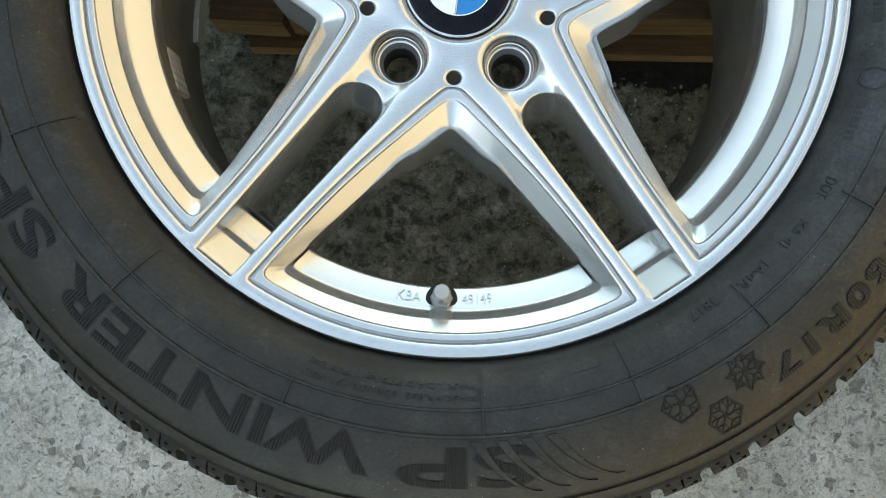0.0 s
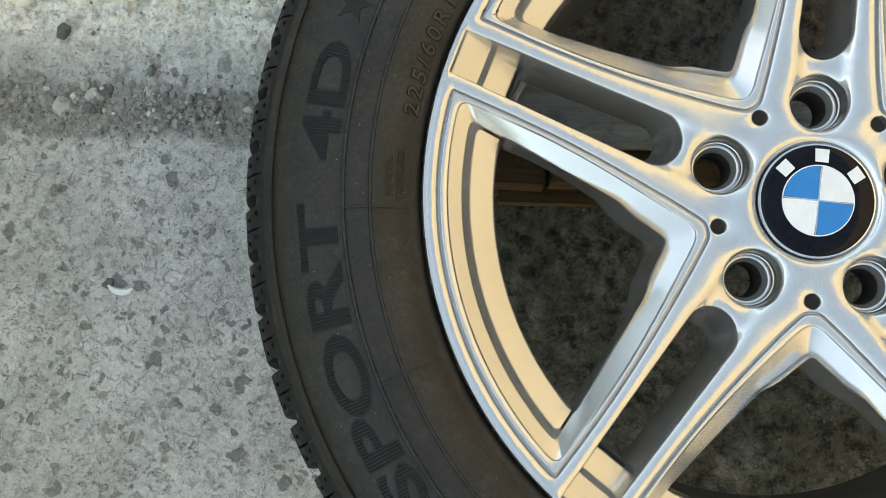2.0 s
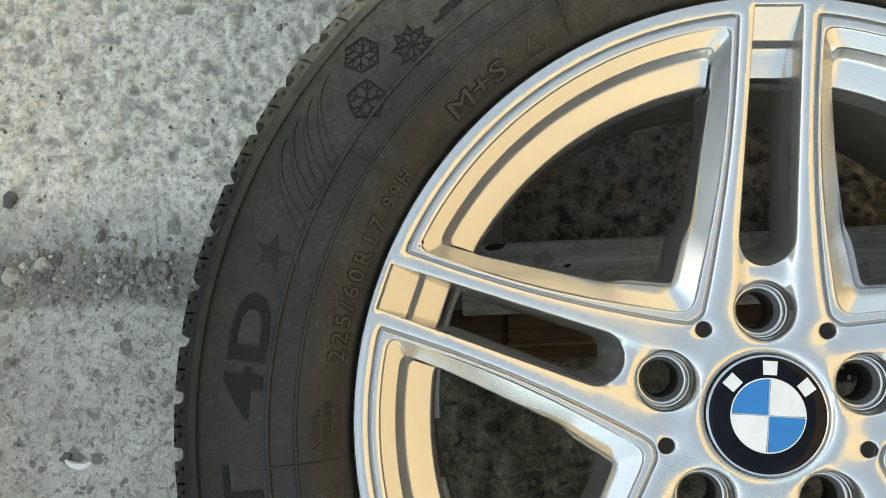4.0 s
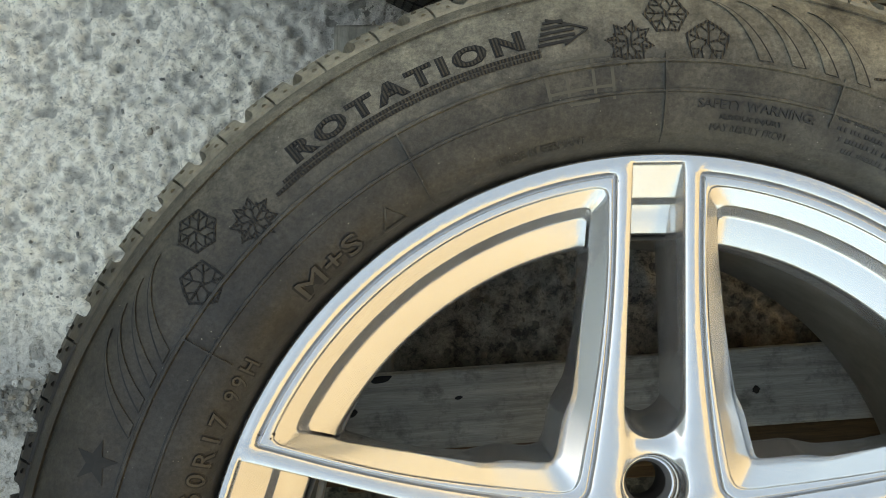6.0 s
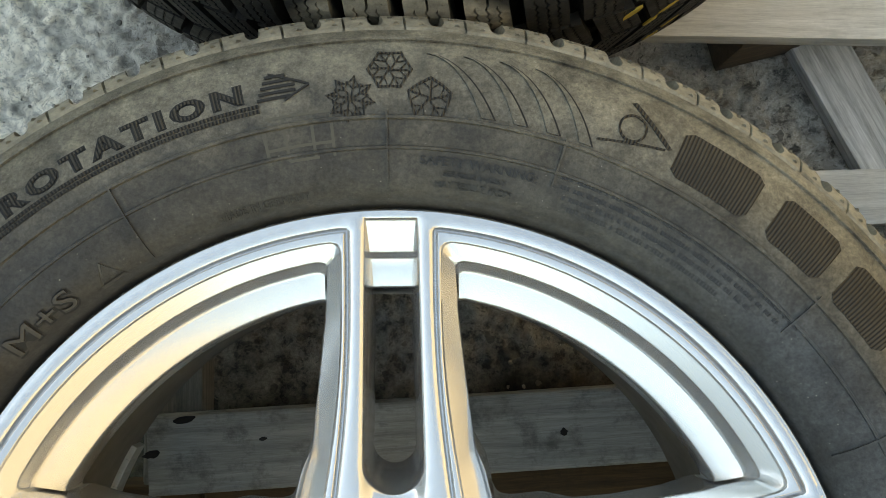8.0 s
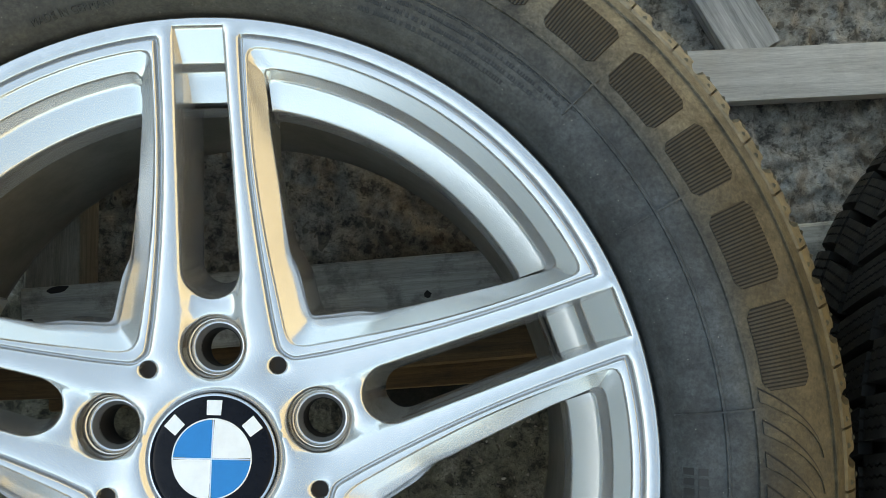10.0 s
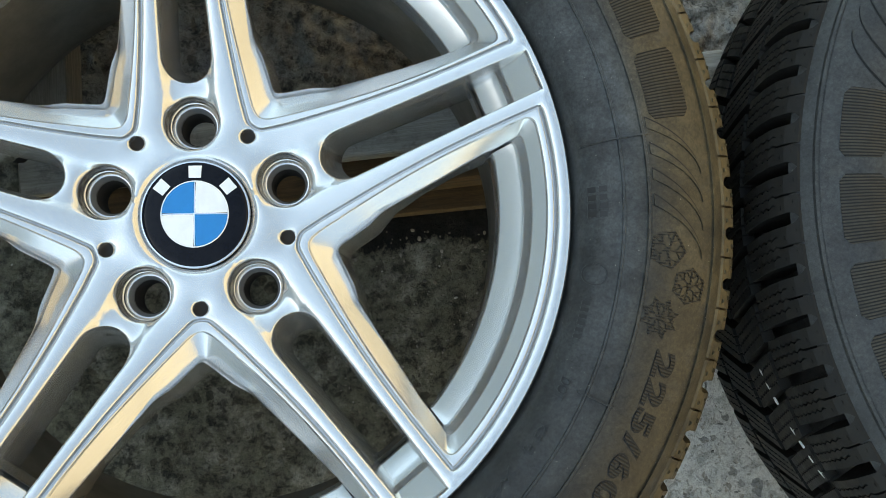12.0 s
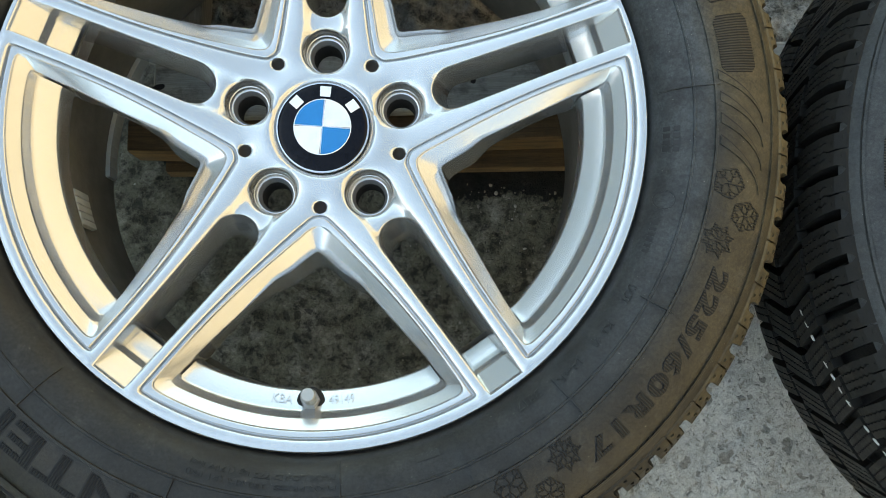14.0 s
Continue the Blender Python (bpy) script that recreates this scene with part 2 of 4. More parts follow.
    soil_shade = k.math("MULTIPLY", soil_shade, k.ramp(k.math("ADD", x, wob), (0.30, 1.0), (0.36, 0.0)))
    soil_shade = k.math("MULTIPLY", soil_shade, k.ramp(yw, (-0.24, 0.0), (-0.19, 1.0)))
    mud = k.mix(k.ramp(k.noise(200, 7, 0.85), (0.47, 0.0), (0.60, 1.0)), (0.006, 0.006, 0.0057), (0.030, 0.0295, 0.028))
    c = k.mix(k.math("MULTIPLY", soil_shade, 0.97), c, mud)
    # moss and rust-brown grime; the shade under wheel and pallet is painted in too
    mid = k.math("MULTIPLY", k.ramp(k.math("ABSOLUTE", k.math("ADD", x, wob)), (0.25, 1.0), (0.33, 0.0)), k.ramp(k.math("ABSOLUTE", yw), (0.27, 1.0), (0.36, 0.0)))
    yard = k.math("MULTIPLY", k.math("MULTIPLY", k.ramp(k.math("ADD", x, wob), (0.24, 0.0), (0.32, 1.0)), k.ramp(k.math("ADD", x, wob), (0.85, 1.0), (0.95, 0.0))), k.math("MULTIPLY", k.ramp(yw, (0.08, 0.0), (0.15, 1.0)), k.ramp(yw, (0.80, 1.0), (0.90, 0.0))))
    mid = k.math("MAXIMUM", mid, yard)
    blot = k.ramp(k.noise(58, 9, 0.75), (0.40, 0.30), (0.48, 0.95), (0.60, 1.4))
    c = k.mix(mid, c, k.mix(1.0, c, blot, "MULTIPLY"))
    moss_shade = k.math("MULTIPLY", k.ramp(k.noise(16, 8, 0.75), (0.28, 0.25), (0.50, 1.0)), mid)
    c = k.mix(k.math("MULTIPLY", moss_shade, k.ramp(yw, (0.11, 0.94), (0.15, 0.30))), c, k.mix(1.0, c, (0.27, 0.275, 0.225), "MULTIPLY"))
    rust = k.math("MULTIPLY", k.ramp(k.noise(13, 7, 0.75), (0.50, 0.0), (0.60, 1.0)), k.math("MULTIPLY", mid, k.ramp(yw, (0.10, 0.0), (0.15, 1.0))))
    c = k.mix(k.math("MULTIPLY", rust, 0.30), c, (0.25, 0.165, 0.10))
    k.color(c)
    k.bump(relief, 0.9, 0.0020)
    return k.m


def timber(name, dark, light, along="X", stain=0.3):
    k = Mat(name, 0.82)
    st = (4, 70, 70) if along == "X" else (70, 4, 70)
    g = k.noise(2.2, 7, 0.68, k.scaled(st), 0.5)
    c = k.ramp(g, (0.3, dark), (0.72, light))
    spots = k.ramp(k.noise(38, 6, 0.75), (0.36, 1.0), (0.5, 0.0))
    c = k.mix(k.math("MULTIPLY", spots, stain), c, tuple(0.35 * v for v in dark))
    fine = k.ramp(k.noise(3, 4, 0.7, k.scaled(tuple(6 * s for s in st))), (0.3, 0.8), (0.7, 1.1))
    k.color(k.mix(1.0, c, fine, "MULTIPLY"))
    k.bump(g, 0.5, 0.0015)
    return k.m


def plain(name, c, rough=0.5, metal=0.0, coat=0.0):
    k = Mat(name, rough, metal)
    k.color(k.mix(k.math("MULTIPLY", k.ramp(k.noise(90, 5, 0.7), (0.4, 0.0), (0.8, 1.0)), 0.3), c, tuple(0.6 * v + 0.02 for v in c)))
    k.b.inputs["Coat Weight"].default_value = coat
    k.b.inputs["Coat Roughness"].default_value = 0.04
    return k.m


SILVER, BARREL = silver_paint(), barrel_metal()
RUBBER = rubber("sidewall_rubber")
RUBBER_DARK = rubber("dark_sidewall_rubber", (0.0150, 0.0156, 0.0162), (0.060, 0.063, 0.062), (0.055, 0.057, 0.056), (0.045, 0.049, 0.050))
TREAD = tread_rubber()
HATCH = hatched_rubber()
LETTER = plain("dusty_moulded_rubber", (0.027, 0.0255, 0.022), 0.55)
FINE = plain("fine_moulded_rubber", (0.0075, 0.0075, 0.0072), 0.5)
# black rubber parts; also the outlines that paint shade round the letters
BLACK_RUBBER = plain("black_rubber_and_shade_line", (0.0022, 0.0022, 0.0024), 0.75)
STAMP = plain("faded_stamp_ink", (0.066, 0.061, 0.045), 0.7)
CONCRETE = concrete()
WOOD_GREY = timber("grey_weathered_board", (0.24, 0.23, 0.20), (0.56, 0.54, 0.48), "X", 0.55)
WOOD_PALE = timber("pale_bleached_board", (0.42, 0.40, 0.36), (0.66, 0.64, 0.59), "X", 0.15)
WOOD_PALE_Y = timber("pale_bleached_crossboard", (0.20, 0.205, 0.20), (0.66, 0.67, 0.66), "Y", 0.15)
WOOD_BROWN = timber("raw_brown_timber", (0.060, 0.034, 0.015), (0.19, 0.110, 0.046))
WOOD_DARK = timber("dark_brown_timber", (0.035, 0.024, 0.014), (0.11, 0.075, 0.045))
WOOD_BROWN_Y = timber("raw_brown_crossboard", (0.17, 0.155, 0.125), (0.40, 0.375, 0.32), "Y")
BLACK = plain("black_enamel", (0.002, 0.0025, 0.006), 0.05)
BLACK.node_tree.nodes["Principled BSDF"].inputs["Specular IOR Level"].default_value = 0.16
BLUE = plain("blue_enamel", (0.0, 0.215, 0.56), 0.4)
BLUE.node_tree.nodes["Principled BSDF"].inputs["Specular IOR Level"].default_value = 0.16
WHITE = plain("white_enamel", (0.82, 0.83, 0.84), 0.2, 0.0, 1.0)
CHROME = plain("chromed_metal", (0.72, 0.72, 0.73), 0.14, 1.0)
GREY_METAL = plain("grey_zinc", (0.36, 0.36, 0.35), 0.42, 0.7)
SOCKET = plain("bare_lug_seat", (0.30, 0.30, 0.30), 0.45, 0.6)
RUST = plain("rusty_black_bore", (0.022, 0.017, 0.013), 0.85)
YELLOW = plain("yellow_paint_mark", (0.42, 0.30, 0.05), 0.7)
CHALK = plain("white_paint_mark", (0.55, 0.55, 0.52), 0.8)


# ---- mesh helpers ----
def link_mesh(name, me, material, parent=None, label=""):
    if material:
        me.materials.append(material)
    ob = new(name, me)
    ob.parent = parent
    if label:
        tagged(ob, label)
    return ob


def part(name, bm, material, parent=None, label="", smooth=32):
    """Links a bmesh as one mesh object; edges sharper than smooth degrees stay hard."""
    bmesh.ops.recalc_face_normals(bm, faces=bm.faces)
    lim = radians(smooth)
    for f in bm.faces:
        f.smooth = smooth > 0
    for e in bm.edges:
        e.smooth = not (len(e.link_faces) == 2 and e.calc_face_angle(0) > lim)
    me = bpy.data.meshes.new(name)
    bm.to_mesh(me)
    bm.free()
    return link_mesh(name, me, material, parent, label)


def raw(name, verts, faces, material, parent=None, label="", smooth=True):
    me = bpy.data.meshes.new(name)
    me.from_pydata([tuple(v) for v in verts], [], [tuple(f) for f in faces])
    me.polygons.foreach_set("use_smooth", [smooth] * len(me.polygons))
    me.update()
    return link_mesh(name, me, material, parent, label)


def thing(name, label, category, place=(0, 0, 0), turn=0.0, group=""):
    ob = new(name)
    ob.matrix_basis = pose(*place, 0, 0, turn)
    return tagged(ob, label, category, group)


def revolve(bm, profile, n=180, closed=False):
    """Rings of (r, z) round the z axis, joined to a skin."""
    rings = []
    for r, z in profile:
        rings.append([bm.verts.new((r * math.cos(2 * math.pi * i / n), r * math.sin(2 * math.pi * i / n), z)) for i in range(n)])
    pairs = list(zip(rings, rings[1:])) + ([(rings[-1], rings[0])] if closed else [])
    for a, b in pairs:
        for i in range(n):
            j = (i + 1) % n
            bm.faces.new((a[i], a[j], b[j], b[i]))
    return rings


def bridge(bm, a, b):
    n = len(a)
    for i in range(n):
        j = (i + 1) % n
        bm.faces.new((a[i], a[j], b[j], b[i]))


def rounded_box(bm, lo, hi, bevel=0.003, seg=2):
    vs = [bm.verts.new((x, y, z)) for z in (lo[2], hi[2]) for y in (lo[1], hi[1]) for x in (lo[0], hi[0])]
    for f in ((0, 2, 3, 1), (4, 5, 7, 6), (0, 1, 5, 4), (2, 6, 7, 3), (0, 4, 6, 2), (1, 3, 7, 5)):
        bm.faces.new([vs[i] for i in f])
    es = [e for e in bm.edges if all(v in vs for v in e.verts)]
    if bevel:
        bmesh.ops.bevel(bm, geom=es, offset=bevel, segments=seg, affect="EDGES", profile=0.6)


def polar(r, deg, z=0.0):
    return (r * math.cos(radians(deg)), r * math.sin(radians(deg)), z)


# ---- the alloy wheel ----
Z_RIM, R_PIN = 0.0362, 0.0605


def face_z(r):
    """Height of the wheel's front face over the hub plane at radius r."""
    s = max(0.0, r - 0.056)
    return Z_RIM * (math.sqrt(s * s + 0.0004) - 0.02) / (math.sqrt(0.1805 ** 2 + 0.0004) - 0.02)


def resample(pts, n):
    p = np.array(pts, float)
    d = np.r_[0, np.cumsum(np.hypot(*np.diff(p, axis=0).T))]
    t = np.linspace(0, d[-1], n)
    return np.stack([np.interp(t, d, p[:, 0]), np.interp(t, d, p[:, 1])], 1)


def soften(loop, rounds):
    for _ in range(rounds):
        loop = 0.5 * loop + 0.25 * (np.roll(loop, 1, 0) + np.roll(loop, -1, 0))
    return loop


N_ARM, N_ARC = 64, 26


def window_loop(arm, r_arc, rounds=2):
    """A closed outline of a window between two spokes, symmetric to the x axis: an arm edge from the tip outwards, then an arc about the hub."""
    xe, ye = arm[-1]
    a_end = math.atan2(ye, xe)
    side = resample(arm, N_ARM)
    arc = np.array([(r_arc * math.cos(a), r_arc * math.sin(a)) for a in np.linspace(a_end, 0, N_ARC + 1)])
    # the arm runs out to meet the arc
    half = np.concatenate([side[:-1], arc])
    other = half[1:-1][::-1] * (1, -1)
    return soften(np.concatenate([half, other]), rounds)


def arm_curve(x0, y0, x1, y1, bow, n=12):
    """An arm's edge as a slightly bowed line."""
    out = []
    for i in range(n + 1):
        s = i / n
        out.append((x0 + (x1 - x0) * s, y0 + (y1 - y0) * s + bow * math.sin(math.pi * s)))
    return out


def on_arc(n_total):
    """Weights of the loop's points: 1 on the rim arc, 0 on the arms, with a short blend."""
    w = np.zeros(n_total)
    a = N_ARM - 1
    b = a + 2 * N_ARC
    w[a:b + 1] = 1
    return w


def window_rings():
    # the grooves of two arms run together at the pin hole
    groove = window_loop([(0.0661, 0.0), (0.0661, 0.0030), (0.0668, 0.0058)] + arm_curve(0.0690, 0.0090, 0.1962, 0.1165, 0.0050)[1:], 0.2280, 1)
    ctop = window_loop([(0.0735, 0.0)] + arm_curve(0.0762, 0.0060, 0.1915, 0.1075, 0.0062), 0.2215, 2)
    cbot = window_loop([(0.0915, 0.0), (0.0945, 0.0035), (0.1075, 0.0192), (0.1136, 0.0277), (0.1349, 0.0476), (0.1694, 0.0798), (0.1880, 0.0955)], 0.2126, 2)
    step = window_loop([(0.0930, 0.0), (0.0965, 0.0045), (0.1096, 0.0194), (0.1157, 0.0301), (0.1353, 0.0491), (0.1665, 0.0776), (0.1850, 0.0930)], 0.2090, 2)
    shelf = window_loop([(0.0965, 0.0), (0.1000, 0.0055), (0.1123, 0.0196), (0.1193, 0.0333), (0.1361, 0.0510), (0.1618, 0.0745), (0.1745, 0.0845)], 0.1940, 2)
    hole = window_loop([(0.0998, 0.0), (0.1030, 0.0065), (0.1150, 0.0196), (0.1223, 0.0358), (0.1368, 0.0525), (0.1570, 0.0714), (0.1735, 0.0832)], 0.1935, 2)
    return groove, ctop, cbot, step, shelf, hole


def slot_loop(x_hub, x_rim, w_hub, w_rim):
    """Outline of the slot in a double spoke: a half round at the hub end, square at the rim end."""
    pts = []
    xc = x_hub + w_hub
    for i in range(13):
        a = math.pi - math.pi / 2 * i / 12
        pts.append((xc + w_hub * math.cos(a), w_hub * math.sin(a)))
    for i in range(1, 24):
        s = i / 24
        pts.append((xc + (x_rim - xc) * s, w_hub + (w_rim - w_hub) * s))
    for i in range(7):
        pts.append((x_rim, w_rim * (1 - i / 6)))
    half = np.array(pts)
    return np.concatenate([half, half[1:-1][::-1] * (1, -1)])


def circle_loop(x, r, n):
    return np.array([(x + r * math.cos(2 * math.pi * i / n), r * math.sin(2 * math.pi * i / n)) for i in range(n)])


def turned(loop, deg):
    c, s = math.cos(radians(deg)), math.sin(radians(deg))
    return np.stack([loop[:, 0] * c - loop[:, 1] * s, loop[:, 0] * s + loop[:, 1] * c], 1)


def inside(pts, loop):
    """Which of the points lie inside a closed outline."""
    x, y = pts[:, :1], pts[:, 1:]
    x0, y0 = loop[:, 0], loop[:, 1]
    x1, y1 = np.roll(x0, -1), np.roll(y0, -1)
    cross = (y0 > y) != (y1 > y)
    with np.errstate(divide="ignore", invalid="ignore"):
        xi = x0 + (y - y0) * (x1 - x0) / (y1 - y0)
    return np.sum(cross & (x < xi), 1) % 2 == 1


def gap_to(pts, every):
    """Distance from each point to the nearest point of the outlines."""
    return np.array([math.sqrt(np.min(np.sum((every - p) ** 2, 1))) for p in pts])


def sheet(bm, outer, holes, height, grid, margins=()):
    """A sheet with holes, triangulated in the plane and raised by height(x, y, distance to the nearest edge). Returns the vertices of each loop."""
    from mathutils.geometry import delaunay_2d_cdt

    pts, edges, spans = [], [], []
    for lp in [outer] + holes:
        k = len(pts)
        pts += [Vector(p) for p in lp]
        edges += [(k + i, k + (i + 1) % len(lp)) for i in range(len(lp))]
        spans.append((k, len(lp)))
    every = np.concatenate([outer] + holes)
    fine = np.concatenate([np.concatenate([lp * (1 - q) + np.roll(lp, -1, 0) * q for q in (0, 0.25, 0.5, 0.75)]) for lp in [outer] + holes])
    r_out = np.hypot(*outer.T).max()

    def free(p, clear):
        keep = np.hypot(p[:, 0], p[:, 1]) < r_out - clear * 0.9
        for h in holes:
            keep &= ~inside(p, h)
        p = p[keep]
        return p[gap_to(p, fine) > clear]

    bands = []
    for d in margins:
        p = np.concatenate([inward(outer, -d)] + [inward(h, s * d) for h in holes for s in (1, -1)])
        bands.append(free(p, 0.85 * d))
    extra = np.concatenate(bands) if bands else np.zeros((0, 2))
    g = np.array([(-r_out + (i + 0.5 * (j % 2)) * grid, -r_out + j * grid * 0.866) for i in range(int(2 * r_out / grid) + 1) for j in range(int(2 * r_out / (grid * 0.866)) + 1)])
    g = free(g, (margins[-1] if margins else 0.0) + 0.5 * grid)
    pts += [Vector(p) for p in np.concatenate([extra, g])]
    vs, _, fs, orig, _, _ = delaunay_2d_cdt(pts, edges, [], 0, 1e-7)
    where = {}
    for n, o in enumerate(orig):
        for q in o:
            where[q] = n
    xy = np.array([(v.x, v.y) for v in vs])
    far = gap_to(xy, fine)
    made = [bm.verts.new((p[0], p[1], height(p[0], p[1], d))) for p, d in zip(xy, far)]
    mid = np.array([xy[list(f)].mean(0) for f in fs])
    keep = np.hypot(mid[:, 0], mid[:, 1]) < r_out
    for h in holes:
        keep &= ~inside(mid, h)
    for f, ok in zip(fs, keep):
        if ok:
            bm.faces.new([made[i] for i in f])
    return [[made[where[k + i]] for i in range(n)] for k, n in spans]


def rounded_rings(rings, most=0.0010):
    """Rounds the corners of a skin given as rings of places: each corner of its profile becomes three, at most that far from it."""
    p = np.array(rings, float)
    out = [p[0]]
    for a, b, c in zip(p, p[1:], p[2:]):
        ab, cb = a - b, c - b
        la, lc = (np.maximum(np.linalg.norm(v, axis=1, keepdims=True), 1e-9) for v in (ab, cb))
        q = np.minimum(np.minimum(0.4 * la, 0.4 * lc), most)
        m, n = b + ab / la * q, b + cb / lc * q
        out += [m, 0.25 * m + 0.5 * b + 0.25 * n, n]
    return out + [p[-1]]


def skin_down(bm, top, rings, most=0.0010):
    """Joins the vertices top to rings of places below them, with rounded corners."""
    prev = top
    for ring in rounded_rings([[tuple(v.co) for v in top]] + rings, most)[1:]:
        ring = [bm.verts.new(p) for p in ring]
        bridge(bm, prev, ring)
        prev = ring


def inward(loop, d):
    """A closed clockwise outline, shrunk by d."""
    t = np.roll(loop, -1, 0) - np.roll(loop, 1, 0)
    t /= np.maximum(np.hypot(t[:, 0], t[:, 1])[:, None], 1e-9)
    return loop + d * np.stack([t[:, 1], -t[:, 0]], 1)


def ring_at(bm, loop, zs):
    return [bm.verts.new((p[0], p[1], z)) for p, z in zip(loop, zs)]


def saddle(x, y):
    """Depth of the sunk panel between each bolt hole and the slot beyond it, bounded by the ridges of the two arms."""
    r, a = math.hypot(x, y), math.degrees(math.atan2(y, x))
    a = (a - 18 + 36) % 72 - 36
    u, v = r * math.cos(radians(a)), abs(r * math.sin(radians(a)))
    ease = lambda q: q * q * (3 - 2 * q)
    side = ease(min(1.0, max(0.0, (0.0185 - v) / 0.0075)))
    along = ease(min(1.0, max(0.0, (u - 0.062) / 0.010))) * ease(min(1.0, max(0.0, (0.104 - u) / 0.014)))
    return 0.0032 * side * along


def face_height(x, y, d):
    """The painted face: crowned between its edges, domed round the cap, sunk between the bolt holes and the slots."""
    r = math.hypot(x, y)
    dome = 0.0024 * math.exp(-((r - 0.034) / 0.013) ** 2)
    return face_z(r) + 0.0013 * (1 - math.exp(-d / 0.0026)) + dome * (1 - math.exp(-d / 0.003)) - saddle(x, y)


def build_rim():
    bm = bmesh.new()
    groove, ctop, cbot, step, shelf, hole = window_rings()
    arc = on_arc(len(groove))
    slot = slot_loop(0.0860, 0.2315, 0.0168, 0.0138)
    lug = circle_loop(0.0605, 0.0182, 40)
    pin = circle_loop(R_PIN, 0.0050, 18)
    holes, tags = [], []
    for i in range(5):
        for kind, lp, a in (("w", groove, 54 + 72 * i), ("s", slot, 18 + 72 * i), ("l", lug, 18 + 72 * i), ("p", pin, 54 + 72 * i)):
            holes.append(turned(lp, a))
            tags.append((kind, a))
    centre = circle_loop(0.0, 0.0372, 72)
    holes.append(centre)
    tags.append(("c", 0))
    outer = circle_loop(0.0, 0.2340, 240)
    loops = sheet(bm, outer, holes, face_height, 0.0034, (0.0010, 0.0022, 0.0038))
    zf = lambda lp, dz: [face_z(math.hypot(*p)) + d for p, d in zip(lp, np.broadcast_to(dz, len(lp)))]
    flat = lambda lp, z: [(p[0], p[1], z) for p in lp]
    # rim lip, down to the tyre's bead
    lip = ((0.2347, Z_RIM - 0.0003), (0.2356, Z_RIM - 0.0010), (0.2365, Z_RIM - 0.0035), (0.2362, 0.026), (0.2330, 0.022), (0.226, 0.018))
    skin_down(bm, loops[0], [flat(circle_loop(0, r, 240), z) for r, z in lip])
    for (kind, a), top in zip(tags, loops[1:]):
        if kind == "w":
            loop0 = turned(np.array([(v.co.x, v.co.y) for v in top]), -a)
            arm = 1 - arc
            one = np.ones(len(arc))
            steps = []
            # a narrow moulded groove, then a raised lip, the chamfer, the step down to the shelf, and the cut edge
            for d, dz in ((0.0004, -0.0003), (0.0009, -0.0034), (0.0019, -0.0036), (0.0025, 0.0), (0.0032, 0.0006)):
                steps.append((inward(loop0, d), dz * one, None))
            steps += [
                (ctop, 0.0002 * one, None),
                (ctop * 0.94 + cbot * 0.06, -0.0012 * one, None),
                (ctop * 0.05 + cbot * 0.95, -0.0085 * arm - 0.0050 * arc, None),
                (cbot, -0.0105 * arm - 0.0062 * arc, None),
                (step, None, 0.000 * arm + 0.0185 * arc),
                (shelf * 0.08 + step * 0.92, None, -0.004 * arm + 0.0172 * arc),
                (shelf, None, -0.020 * arm + 0.0090 * arc),
                (hole, None, -0.034 * arm + 0.0035 * arc),
                (hole, None, -0.040 * arm - 0.012 * arc),
            ]
            rings = []
            for lp, dz, za in steps:
                z = np.array(zf(lp, dz)) if za is None else za + arm * np.clip(0.55 * np.array(zf(lp, 0.0)), 0, None)
                rings.append([(p[0], p[1], h) for p, h in zip(turned(lp, a), z)])
            skin_down(bm, top, rings, 0.0013)
        elif kind == "s":
            rings = []
            for xh, xr, wh, wr, d_hub, d_rim in (
                (0.0864, 0.2311, 0.0164, 0.0134, -0.0003, -0.0003),
                (0.0872, 0.2303, 0.0157, 0.0127, -0.0020, -0.0025),
                (0.0890, 0.2145, 0.0150, 0.0112, -0.007, -0.0105),
                (0.0912, 0.2125, 0.0144, 0.0110, -0.014, -0.0185),
                (0.0930, 0.2085, 0.0138, 0.0108, -0.019, -0.0205),
                (0.0960, 0.1970, 0.0128, 0.0104, -0.028, -0.0250),
                (0.0985, 0.1955, 0.0118, 0.0100, -0.038, -0.0480),
            ):
                lp = slot_loop(xh, xr, wh, wr)
                e = np.clip((slot[:, 0] - 0.10) / 0.13, 0, 1)
                dip = [-saddle(*q) for q in turned(slot, a)]
                rings.append([(q[0], q[1], face_z(math.hypot(*p)) + d_hub * (1 - w) + d_rim * w + h) for p, q, w, h in zip(lp, turned(lp, a), e, dip)])
            skin_down(bm, top, rings)
        elif kind == "l":
            rings = []
            for r, z in ((0.0179, -0.0004), (0.0172, -0.0022), (0.0166, -0.0090), (0.0160, -0.0112), (0.0152, -0.0116), (0.0148, -0.0140), (0.0146, -0.0152), (0.0134, -0.0155)):
                rings.append([(p[0], p[1], min(z, v.co.z - 0.0003 * (len(rings) + 1))) for p, v in zip(turned(circle_loop(0.0605, r, 40), a), top)])
            skin_down(bm, top, rings, 0.0006)
        elif kind == "p":
            skin_down(bm, top, [flat(turned(circle_loop(R_PIN, r, 18), a), z) for r, z in ((0.0046, -0.0008), (0.0044, -0.0050))], 0.0003)
        else:
            skin_down(bm, top, [flat(circle_loop(0, r, 72), z) for r, z in ((0.0367, -0.0002), (0.0361, -0.0012), (0.0353, -0.0020), (0.0350, -0.006))], 0.0005)
    return bm


